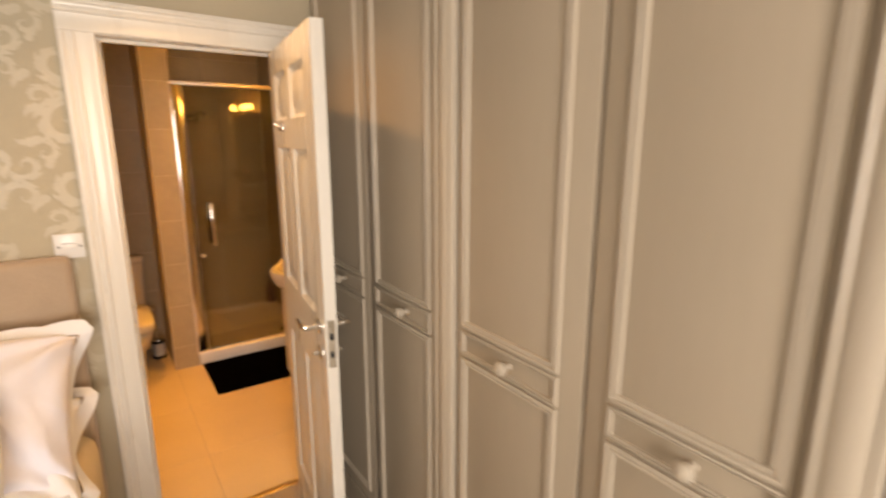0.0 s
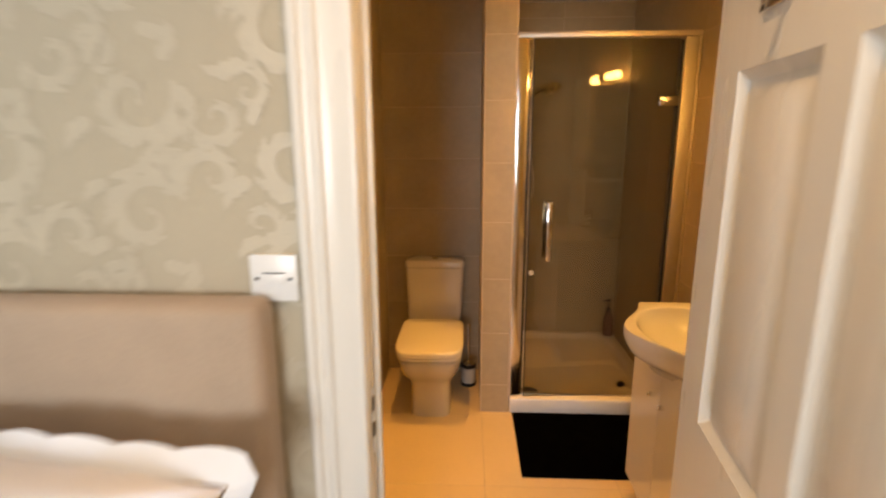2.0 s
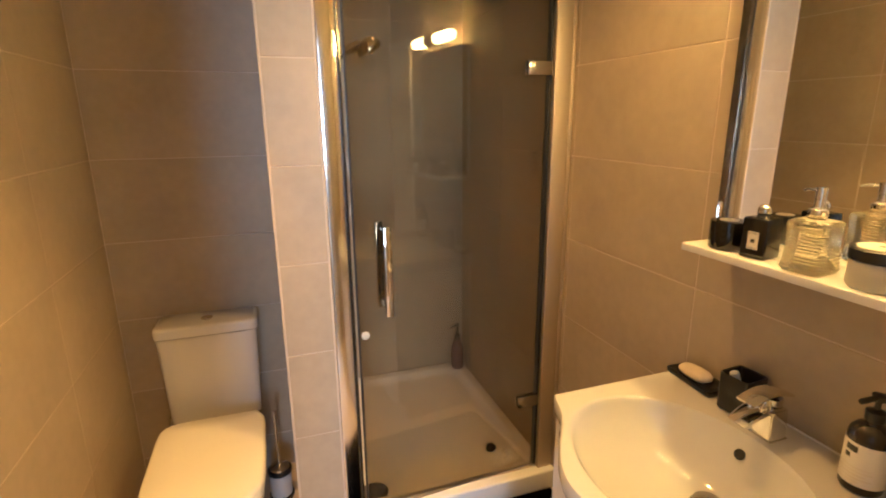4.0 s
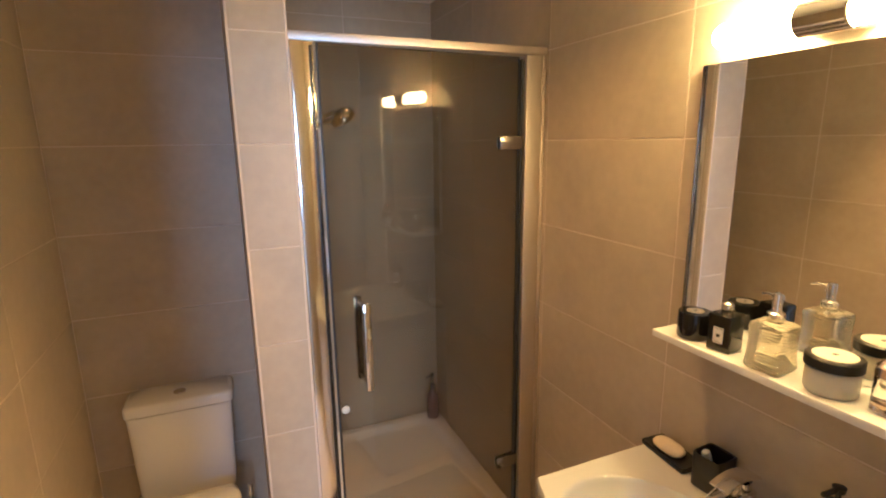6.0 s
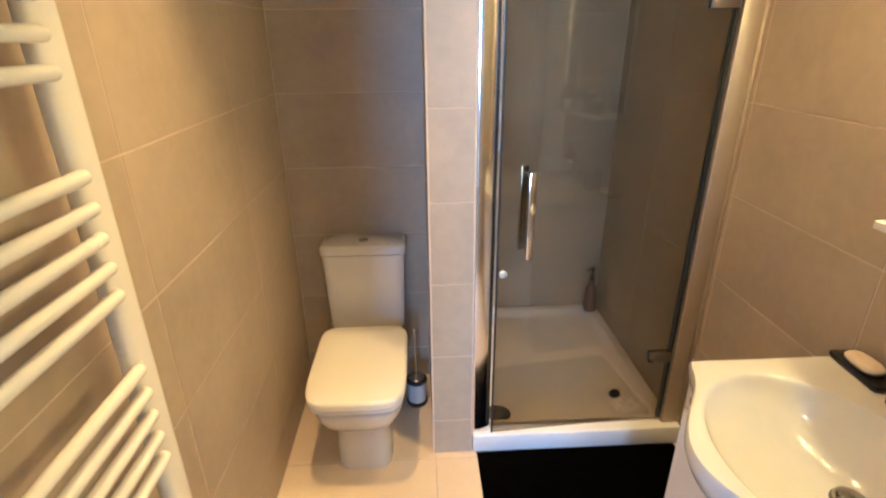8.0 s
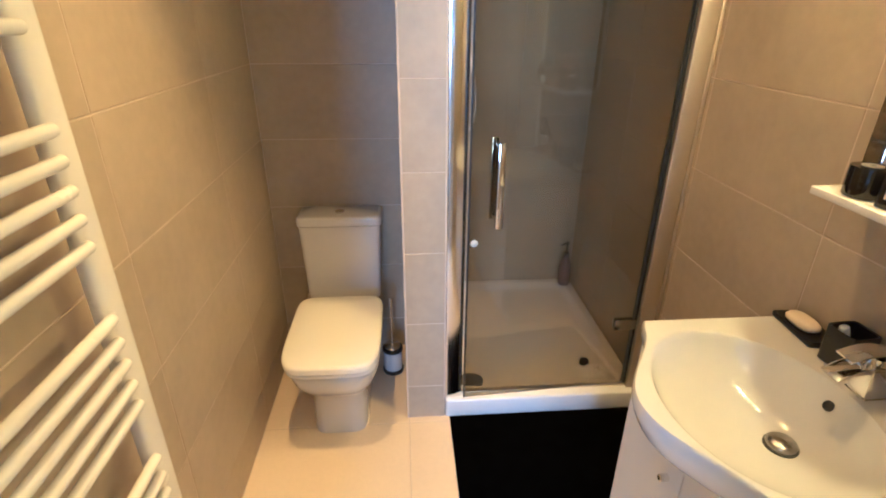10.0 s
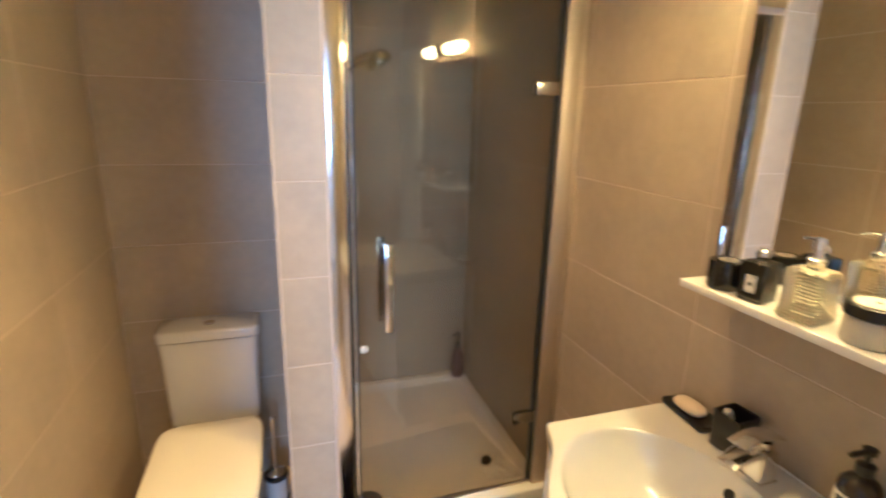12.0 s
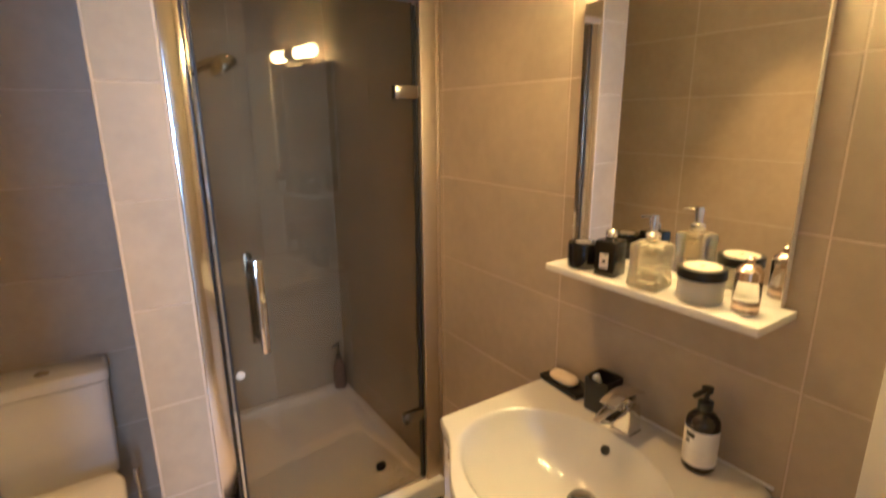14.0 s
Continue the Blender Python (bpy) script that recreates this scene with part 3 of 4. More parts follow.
def flange_mesh(w, h, depth, lobes_x, lobes_y, seed):
    """A scalloped border of cloth round a pillow, wavy and two-sided."""
    bm = bmesh.new()
    loop = []
    per = 2 * (w + h)
    n = 360
    for k in range(n):
        s = per * k / n
        if s < w:
            x, y, d, f = -w / 2 + s, h / 2, Vector((0, 1, 0)), s / w * lobes_x
        elif s < w + h:
            x, y, d, f = w / 2, h / 2 - (s - w), Vector((1, 0, 0)), (s - w) / h * lobes_y
        elif s < 2 * w + h:
            x, y, d, f = w / 2 - (s - w - h), -h / 2, Vector((0, -1, 0)), (s - w - h) / w * lobes_x
        else:
            x, y, d, f = -w / 2, -h / 2 + (s - 2 * w - h), Vector((-1, 0, 0)), (s - 2 * w - h) / h * lobes_y
        diag = Vector((x / (w / 2), y / (h / 2), 0))
        corner = max(0.0, min(abs(diag.x), abs(diag.y)) - 0.86) / 0.14
        if corner > 0:
            d = (d * (1 - corner * 0.5) + Vector((math.copysign(1, x), math.copysign(1, y), 0)) * 0.5 * corner).normalized()
        reach = depth * (0.80 + 0.20 * abs(math.sin(math.pi * f)) ** 0.8) * (1 + 0.25 * corner)
        loop.append((Vector((x, y, 0)) * 0.965, d, reach, s))
    for side in (0, 1):
        rows = []
        for f in (0.0, 0.35, 0.7, 1.0):
            row = []
            for p, d, reach, s in loop:
                side_on = abs(d.x) ** 3 * max(0.0, 1 - (p.y / (h / 2)) ** 6)
                q = p + d * (reach * f + 0.012 * f) * (1 - 0.75 * side_on)
                q.x -= math.copysign(1, p.x) * 0.045 * side_on * (1 - (p.y / (h / 2)) ** 2)
                lift = -0.06 * f * side_on
                row.append(bm.verts.new((q.x, q.y, lift + 0.004 * side + 0.010 * f * math.sin(s * 21 + seed) + 0.016 * f * noise.noise((s * 5, seed, 0)))))
            rows.append(row)
        for a, b in zip(rows, rows[1:]):
            for i in range(n):
                bm.faces.new((a[i], a[(i + 1) % n], b[(i + 1) % n], b[i]))
    return bm


def oxford_pillow(cx, cy, cz, tilt, yaw, seed, label, cloth=M_LINEN, w=0.90, h=0.50, t=0.22, roll=0.0):
    th = new("pillow")
    th.matrix_world = pose(cx, cy, cz, tilt, 0, yaw) @ pose(0, 0, 0, 0, 0, roll)
    tagged(th, label, "pillow", "bed pillows")
    part("cushion", pillow_mesh(w, h, t, seed), cloth, th, angle=85)
    part("scalloped_border", flange_mesh(w, h, 0.036, 9, 5, seed), M_WHITECOT, th, "white scalloped border", angle=85)
    return th


oxford_pillow(-0.205, 1.86, 0.884, 48, 0, 1.3, "white cotton pillow leaning on the headboard, tinted with cool daylight", roll=-3.5, t=0.27)
oxford_pillow(-1.16, 1.86, 0.875, 48, 2, 5.1, "white cotton pillow on the far bed side, tinted with cool daylight")
oxford_pillow(-0.205, 1.80, 0.745, 18, 0, 9.4, "white cotton pillow lying flat under another", M_WHITECOT, t=0.16)
oxford_pillow(-1.16, 1.80, 0.745, 18, 0, 12.2, "white cotton pillow lying flat under another", M_WHITECOT, t=0.16)
cush = new("cushion")
cush.matrix_world = pose(-0.15, 1.575, 0.912, 44, 0, 4)
tagged(cush, "white cushion embroidered with small flowers", "cushion")
part("cover", pillow_mesh(0.46, 0.34, 0.15, 3.3, 0.008, 56, 0.0), M_WHITECOT, cush, angle=85)
for k in range(26):
    a, r = rng.random() * 6.28, rng.random() ** 0.5
    x, y = 0.19 * r * math.cos(a), 0.12 * r * math.sin(a)
    z = 0.075 * ((1 - abs(x / 0.23) ** 3.2) * (1 - abs(y / 0.17) ** 3.2)) ** 0.58 + 0.006
    fl = bmesh.new()
    for p in range(5):
        q = 6.28 * p / 5 + k
        bmesh.ops.create_icosphere(fl, subdivisions=1, radius=0.006, matrix=Matrix.Translation((x + 0.008 * math.cos(q), y + 0.008 * math.sin(q), z)) @ Matrix.Diagonal((1, 1, 0.4, 1)))
    part("embroidered_flower", fl, M_MAUVE if k % 3 else M_GREEN, cush)
# ---- shower ----
tray = thing("shower_tray", (PX1 + XR) / 2, (YP + YSH) / 2, 0, "low white acrylic shower tray with raised rim", "shower tray")
HW, HD = (XR - PX1) / 2 - 0.003, (YSH - YP) / 2 - 0.003
bm = bmesh.new()
rings = []
for ins, z in ((0.0, 0.0), (0.0, 0.055), (0.006, 0.062), (0.040, 0.062), (0.052, 0.054), (0.075, 0.032), (0.10, 0.028), (0.30, 0.024)):
    rings.append([(-HW + ins, -HD + ins, z), (HW - ins, -HD + ins, z), (HW - ins, HD - ins, z), (-HW + ins, HD - ins, z)])
loft(bm, rings)
part("basin", bm, M_TRAY, tray)
part("front_kerb", box(-HW, HW, -HD - 0.012, -HD + 0.085, 0.0, 0.093, 0.010, 3), M_TRAY, tray)
part("waste", lathe([(0.056, 0.026), (0.056, 0.032), (0.050, 0.036), (0.030, 0.039), (0.001, 0.040)], 28, (-HW + 0.137, -HD + 0.19)), M_DIMCHROME, tray, "chrome waste cover")

GY = 4.055
enc = thing("shower_enclosure", (PX1 + XR) / 2, GY, 0.093, "chrome framed clear glass shower door, closed", "shower door")
ox = (PX1 + XR) / 2
GX0, GX1, GZ1 = 0.907, 1.624, 2.012
arc = [(0.0, -0.024), (0.0, 0.028), (0.003, 0.032)] + [(0.006 + 0.015 * k / 5, 0.0328) for k in range(6)]
arc += [(0.021 + 0.050 * k / 12, 0.0328 - 0.0085 * (k / 12) ** 1.7) for k in range(1, 13)] + [(0.073, 0.018), (0.073, -0.024)]
part("wall_profile", extrude_profile(arc, (PX1 + 0.001 - ox, 0, 0), (PX1 + 0.001 - ox, 0, 1.921), (1, 0, 0), (0, -1, 0)), M_POST, enc, "bright chrome wall post")
part("frame_post", box(GX1 + 0.012 - ox, XR - 0.014 - ox, -0.026, 0.024, 0, 1.921, 0.004, 3), M_FRAME, enc)
part("wall_channel", box(XR - 0.0135 - ox, XR - 0.001 - ox, -0.030, 0.030, 0, 1.921, 0.002), M_FRAME, enc)
part("top_rail", box(PX1 + 0.001 - ox, XR - 0.001 - ox, -0.036, 0.026, 1.921, 1.947, 0.003), M_FRAME, enc)
part("bottom_rail", box(PX1 + 0.076 - ox, GX1 + 0.01 - ox, -0.010, 0.014, 0, 0.009, 0.002), M_SATIN, enc)
glass = part("glass_door", box(GX0 - ox, GX1 - 0.004 - ox, -0.004, 0.004, 0.014, GZ1 - 0.093 - 0.004, 0.001, 1), M_GLASS, enc, "clear glass door pane")
glass.visible_shadow = False
glass.matrix_basis = Matrix.Translation((GX1 - ox, 0, 0)) @ pose(0, 0, 0, 0, 0, 3.9) @ Matrix.Translation((ox - GX1, 0, 0))
part("seal", box(GX0 - 0.006 - ox, GX0 - 0.0005 - ox, -0.006, 0.006, 0.012, 1.915, 0.001, 1), M_BLACKRUB, enc, "black magnetic seal").matrix_basis = glass.matrix_basis.copy()
part("seal", box(GX1 + 0.001 - ox, GX1 + 0.011 - ox, -0.008, 0.008, 0.012, 1.908, 0.001, 1), M_BLACKRUB, enc, "black hinge seal")
part("seal_lip", box(GX1 - 0.008 - ox, GX1 - 0.005 - ox, -0.0055, 0.0055, 0.012, 1.908), M_BLACKRUB, enc)
for zc in (1.712, 0.42):
    h = part("hinge", box(1.538 - ox, 1.632 - ox, -0.018, -0.0045, zc - 0.093 - 0.024, zc - 0.093 + 0.024, 0.003), M_DIMCHROME, enc, "chrome glass hinge")
    part("hinge_back", box(1.538 - ox, 1.632 - ox, 0.0045, 0.016, zc - 0.093 - 0.024, zc - 0.093 + 0.024, 0.003), M_POST, h)
hz0, hz1 = 0.905 - 0.093, 1.212 - 0.093
bar = part("handle", box(0.988 - ox, 1.013 - ox, -0.062, -0.044, hz0, hz1, 0.003), M_CHROME, enc, "square chrome bar handle")
part("handle_back", box(0.988 - ox, 1.013 - ox, 0.044, 0.062, hz0, hz1, 0.003), M_CHROME, bar)
bar.matrix_basis = glass.matrix_basis.copy()
for z in (hz0 + 0.02, hz1 - 0.02):
    part("stem", tube([(1.0015 - ox, -0.05, z), (1.0015 - ox, 0.05, z)], 0.008), M_CHROME, bar)
bs = part("bump_stop", lathe([(0.014, 0), (0.014, 0.004), (0.008, 0.008), (0.001, 0.009)], 20), M_FROST, enc, "clear round door buffer")
bs.matrix_basis = glass.matrix_basis @ pose(0.925 - ox, -0.0045, 0.83 - 0.093, 90, 0, 0)

shw = thing("shower_set", PX1, 4.52, 1.78, "chrome hand shower on a wall bracket", "shower head")
part("rail", tube([(0.045, 0, -0.62), (0.045, 0, 0.06)], 0.010), M_CHROME, shw)
for z in (-0.60, 0.04):
    part("bracket", tube([(0.0, 0, z), (0.045, 0, z)], 0.012), M_CHROME, shw)
arm = part("handset", tube([(0.06, 0, -0.06), (0.11, 0, -0.02), (0.17, 0, 0.025), (0.22, 0, 0.045)], 0.016, 16, radii=[0.014, 0.016, 0.018, 0.024]), M_CHROME, shw)
hd = part("spray_head", lathe([(0.010, -0.024), (0.044, -0.022), (0.053, -0.012), (0.054, 0.004), (0.046, 0.020), (0.028, 0.034), (0.002, 0.040)], 28), M_CHROME, arm)
hd.matrix_basis = pose(0.255, 0, 0.038, 0, -35, 0)
part("slider", lathe([(0.020, -0.03), (0.024, -0.02), (0.024, 0.02), (0.020, 0.03)], 20, (0.045, 0)), M_CHROME, shw)
hose = [(0.06 + 0.10 * math.sin(math.pi * f), -0.02 * f, -0.06 - 0.62 * f - 0.16 * math.sin(math.pi * f)) for f in [k / 20 for k in range(21)]]
part("hose", tube(hose, 0.007, 10), M_SATIN, shw)
vb = part("mixer_valve", tube([(0.05, -0.13, -0.66), (0.05, -0.10, -0.66), (0.05, 0.10, -0.66), (0.05, 0.13, -0.66)], 0.022, 20, radii=[0.020, 0.024, 0.024, 0.020]), M_CHROME, shw)
part("valve_elbow", tube([(0.0, 0, -0.66), (0.05, 0, -0.66)], 0.018), M_CHROME, vb)


def bottle(name, x, y, z, profile, material, label, category="bottle"):
    th = thing(name, x, y, z, label, category)
    part("body", lathe(profile, 28), material, th)
    return th


sb = bottle("shampoo_bottle", 1.655, 5.055, 0.062, [(0.001, 0), (0.034, 0.002), (0.037, 0.01), (0.037, 0.12), (0.034, 0.15), (0.016, 0.175), (0.014, 0.19)], M_SHAMPOO, "mauve translucent shampoo bottle in the shower corner")
part("pump_collar", lathe([(0.017, 0.19), (0.017, 0.215), (0.006, 0.22), (0.006, 0.27), (0.012, 0.272), (0.012, 0.285), (0.001, 0.288)], 18), M_BLACK, sb)
part("nozzle", capsule((0, 0, 0.278), (-0.05, -0.02, 0.274), 0.006), M_BLACK, sb)
cl = thing("wash_cloth", 1.585, 4.23, 0.029, "crumpled white cloth on the shower tray", "cloth")
bm = bmesh.new()
cloth_rows = []
for i in range(33):
    row = []
    for j in range(25):
        u, v = i / 16 - 1, j / 12 - 1
        r = math.sqrt(min(1.0, max(abs(u), abs(v)) ** 4))
        x = 0.088 * u * (1 + 0.22 * noise.noise((u * 1.3, v * 1.3, 2))) + 0.012 * noise.noise((v * 4, u * 4, 1))
        y = 0.055 * v * (1 + 0.25 * noise.noise((u * 1.5, v * 1.5, 7))) + 0.010 * noise.noise((v * 4, u * 4, 9))
        z = 0.002 + (1 - r) * max(0.0, 0.022 + 0.020 * noise.noise((u * 3, v * 3, 3)) + 0.010 * noise.noise((u * 8, v * 8, 5)))
        row.append(bm.verts.new((x, y, z)))
    cloth_rows.append(row)
for a, b in zip(cloth_rows, cloth_rows[1:]):
    for j in range(24):
        bm.faces.new((a[j], b[j], b[j + 1], a[j + 1]))
part("cloth_folds", bm, M_WHITECOT, cl, angle=80)
sponge = thing("sponge", 1.535, 4.285, 0.0285, "small dark round sponge beside the cloth", "sponge")
bm = bmesh.new()
bmesh.ops.create_icosphere(bm, subdivisions=3, radius=0.024)
for v in bm.verts:
    v.co *= 1 + 0.16 * noise.noise(v.co * 90)
    v.co.z = max(0.0, v.co.z + 0.018)
part("sponge_body", bm, M_BLACK, sponge, angle=80)

mt = thing("bath_mat", 1.2675, 3.725, 0.0, "black cotton bath mat in front of the shower", "bath mat")
bm = bmesh.new()
nx, ny = 90, 60
vs = [[None] * (ny + 1) for _ in range(nx + 1)]
for i in range(nx + 1):
    for j in range(ny + 1):
        u, v = i / nx * 2 - 1, j / ny * 2 - 1
        x, y = 0.4225 * u + 0.003 * noise.noise((v * 20, u, 0)), 0.283 * v + 0.003 * noise.noise((u * 20, v, 4))
        rim = max(abs(u) ** 14, abs(v) ** 14)
        vs[i][j] = bm.verts.new((x, y, 0.002 + (0.014 + 0.003 * noise.noise((x * 70, y * 70, 0))) * (1 - rim)))
for i in range(nx):
    for j in range(ny):
        bm.faces.new((vs[i][j], vs[i + 1][j], vs[i + 1][j + 1], vs[i][j + 1]))
part("mat_body", bm, M_MAT, mt, angle=80)

# ---- toilet ----
TX = 0.383
wc = thing("toilet", TX, YWC, 0, "white close-coupled toilet with the lid down", "toilet")
n = 48
bm = bmesh.new()
rings = []
for z, rx, yf, yb, pw in ((0.0, 0.114, -0.607, -0.16, 5.5), (0.012, 0.116, -0.609, -0.15, 5.5), (0.12, 0.115, -0.604, -0.14, 5.0), (0.19, 0.120, -0.610, -0.13, 4.2), (0.235, 0.140, -0.645, -0.12, 4.0), (0.275, 0.164, -0.692, -0.10, 3.8), (0.32, 0.174, -0.724, -0.08, 3.8), (0.37, 0.180, -0.738, -0.06, 4.2), (0.388, 0.178, -0.736, -0.06, 3.0), (0.392, 0.170, -0.728, -0.07, 3.0)):
    c = (yf + yb) / 2
    rings.append(superellipse(0, c, rx, (yb - yf) / 2, z, pw, n))
loft(bm, rings)
part("pan", bm, M_CERAMIC, wc, angle=60)


def lid_ring(rx, yf, yb, z):
    ring = superellipse(0, -0.45, rx, -0.45 - yf, z, 5.2, n, back=yb + 0.45)
    return ring


bm = bmesh.new()
loft(bm, [lid_ring(0.176, -0.742, -0.248, 0.394), lid_ring(0.181, -0.747, -0.246, 0.397), lid_ring(0.181, -0.747, -0.246, 0.408), lid_ring(0.178, -0.744, -0.248, 0.411)])
seat = part("seat", bm, M_SEAT, wc, "white plastic seat", angle=50)
bm = bmesh.new()
loft(bm, [lid_ring(0.178, -0.745, -0.245, 0.4135), lid_ring(0.185, -0.752, -0.242, 0.417), lid_ring(0.186, -0.753, -0.242, 0.437), lid_ring(0.183, -0.750, -0.243, 0.445), lid_ring(0.174, -0.740, -0.248, 0.450), lid_ring(0.10, -0.62, -0.32, 0.4515)])
part("lid", bm, M_SEAT, wc, "white soft-close lid", angle=50)
for s in (-1, 1):
    part("seat_hinge", tube([(s * 0.09 - 0.03, -0.232, 0.412), (s * 0.09 + 0.03, -0.232, 0.412)], 0.012), M_CHROME, wc)
bm = bmesh.new()
rings = [[(x, y, z) for x, y, z in superellipse(0, -(d / 2 + 0.004), w, d / 2, z, 9, 56)] for z, w, d in ((0.385, 0.166, 0.145), (0.40, 0.168, 0.148), (0.60, 0.175, 0.150), (0.747, 0.181, 0.152))]
loft(bm, rings)
part("cistern", bm, M_CERAMIC, wc, angle=50)
bm = bmesh.new()
loft(bm, [superellipse(0, -(d / 2 + 0.002), w, d / 2, z, 9, 56) for z, w, d in ((0.748, 0.182, 0.153), (0.752, 0.187, 0.158), (0.780, 0.187, 0.158), (0.789, 0.183, 0.155), (0.793, 0.174, 0.148))])
ld = part("cistern_lid", bm, M_CERAMIC, wc, angle=50)
part("flush_button", lathe([(0.022, 0.792), (0.022, 0.797), (0.019, 0.799), (0.016, 0.7975), (0.001, 0.7975)], 28, (0.0, -0.085)), M_CHROME, ld, "round chrome flush button")
for s in (-1,):
    part("inlet_pipe", tube([(s * 0.20, -0.03, 0.02), (s * 0.20, -0.03, 0.30), (s * 0.19, -0.04, 0.36), (s * 0.17, -0.05, 0.385)], 0.008), M_CHROME, wc)
part("inlet_valve", capsule((-0.20, -0.03, 0.19), (-0.20, -0.03, 0.26), 0.014), M_BLACK, wc)

tb = thing("toilet_brush", 0.597, 4.345, 0, "white toilet brush pot with black bands", "toilet brush")
part("base_band", lathe([(0.001, 0), (0.048, 0.001), (0.050, 0.006), (0.050, 0.018), (0.046, 0.021)], 28), M_BLACK, tb)
part("pot", lathe([(0.044, 0.020), (0.045, 0.024), (0.045, 0.118), (0.043, 0.121)], 28), M_CERAMIC, tb)
part("top_band", lathe([(0.046, 0.120), (0.049, 0.124), (0.048, 0.138), (0.040, 0.143)], 28), M_BLACK, tb)
part("cap", lathe([(0.040, 0.142), (0.038, 0.150), (0.012, 0.160), (0.009, 0.164)], 28), M_CHROME, tb)
part("handle", lathe([(0.006, 0.16), (0.006, 0.36), (0.009, 0.362), (0.009, 0.405), (0.001, 0.408)], 16), M_CHROME, tb)

# ---- towel radiator ----
rad = thing("towel_radiator", XL, 2.82, 0.55, "tall white ladder towel radiator on the tiles", "radiator")
RX, RY = 0.085, 0.265
bar_z = [z - 0.55 for z0 in (1.767, 1.434, 1.101, 0.768) for z in (z0 - 0.0478 * k for k in range(5))]
for s in (-1, 1):
    bm = bmesh.new()
    loft(bm, [superellipse(RX - 0.014, s * (RY + 0.070), 0.017, 0.034, z, 3, 24) for z in (-0.02, -0.016, 1.245, 1.25)])
    part("upright", bm, M_RAD, rad)
    for z in (0.12, 1.12):
        part("wall_bracket", tube([(0.0, s * (RY - 0.05), z), (RX - 0.01, s * (RY - 0.05), z)], 0.012), M_RAD, rad)
for z in bar_z:
    part("bar", capsule((RX + 0.012, -RY - 0.037, z), (RX + 0.012, RY + 0.037, z), 0.0115), M_RAD, rad)
part("valve", lathe([(0.014, -0.10), (0.014, -0.055), (0.022, -0.05), (0.022, -0.02)], 20, (RX - 0.012, RY)), M_CHROME, rad)
part("valve_pipe", tube([(0.0, RY, -0.085), (RX - 0.012, RY, -0.085)], 0.009), M_CHROME, rad)
part("towel_bar", capsule((0.188, -RY - 0.06, 1.213), (0.188, RY + 0.055, 1.213), 0.016, 16), M_RAD, rad, "white towel bar standing off the top")
for s in (-1, 1):
    part("bar_arm", box(RX - 0.01, 0.190, s * (RY + 0.035) - 0.013, s * (RY + 0.035) + 0.013, 1.178, 1.206, 0.006, 3), M_RAD, rad)
sc = thing("bathroom_scale", 0.24, 2.88, 0, "olive tinted glass bathroom scale on the floor", "scale")
part("plate", box(-0.155, 0.155, -0.155, 0.155, 0.018, 0.026, 0.004), M_SCALE, sc)
for a in (-1, 1):
    for b in (-1, 1):
        part("foot", lathe([(0.018, 0), (0.020, 0.004), (0.018, 0.018)], 16, (a * 0.12, b * 0.12)), M_BLACK, sc)
part("display", box(-0.04, 0.04, 0.09, 0.125, 0.026, 0.0275, 0.0005, 1), M_BLACKGLOSS, sc)

# ---- vanity, basin and its things ----
VY, RIM, CAB = 3.085, 0.876, 0.455
van = thing("vanity_unit", XR, VY, 0, "white gloss flat-fronted vanity cabinet under the basin", "vanity")


def bow(v, side=0.435, mid=0.570, half=0.305):
    return side + (mid - side) * (0.5 + 0.5 * math.cos(math.pi * min(1, abs(v) / half)))


def cabinet_ring(z, k, half, drop=0.0):
    pts = [(-0.002, half, z)]
    for i in range(33):
        v = half - 2 * half * i / 32
        pts.append((-(CAB * k - drop), v, z))
    pts.append((-0.002, -half, z))
    return pts


part("carcass", loft(bmesh.new(), [cabinet_ring(z, 0.91, 0.282) for z in (0.10, 0.735)]), M_VANITY, van)
for side in (-1, 1):
    part("upper_side", box(-CAB * 0.91, -0.002, min(side * 0.268, side * 0.282), max(side * 0.268, side * 0.282), 0.7355, 0.826), M_VANITY, van)
part("plinth", loft(bmesh.new(), [cabinet_ring(z, 0.84, 0.275) for z in (0.0, 0.10)]), M_VANITY, van)


def cabinet_panel(v0, v1, z0, z1, k=0.91, t=0.016):
    bm = bmesh.new()
    outer, inner = [], []
    for i in range(13):
        v = v0 + (v1 - v0) * i / 12
        u = CAB * k
        outer.append((-(u + t), v)), inner.append((-(u + 0.001), v))
    loop = outer + inner[::-1]
    loft(bm, [[(x, y, z) for x, y in loop] for z in (z0, z1)])
    bmesh.ops.bevel(bm, geom=[e for e in bm.edges if e.calc_face_angle(0) > 0.8], offset=0.003, segments=2, affect="EDGES")
    return bm


for v0, v1 in ((-0.281, -0.228), (0.228, 0.281)):
    part("top_panel", cabinet_panel(v0, v1, 0.762, 0.822), M_VANITY, van)
for s in (-1, 1):
    a, b = sorted((s * 0.0015, s * 0.281))
    d = part("door", cabinet_panel(a, b, 0.105, 0.757), M_VANITY, van)
    kb = part("knob", capsule((-CAB * 0.91 - 0.015, s * 0.05, 0.60), (-CAB * 0.91 - 0.040, s * 0.05, 0.60), 0.010), M_CHROME, d)
bd = part("badge", lathe([(0.014, 0), (0.014, 0.003), (0.001, 0.004)], 16), M_BROWN, van, "small brown oval badge")
bd.matrix_basis = pose(-CAB * 0.91 - 0.0155, 0.254, 0.792, 0, -90, 0) @ Matrix.Diagonal((1.0, 0.6, 1, 1))

sink = thing("washbasin", XR, VY, 0.82, "white glazed inset washbasin with bowed front", "basin")
zt = RIM - 0.82
NA = 96
cu, cv, ru, rv = -0.320, -0.005, 0.200, 0.250


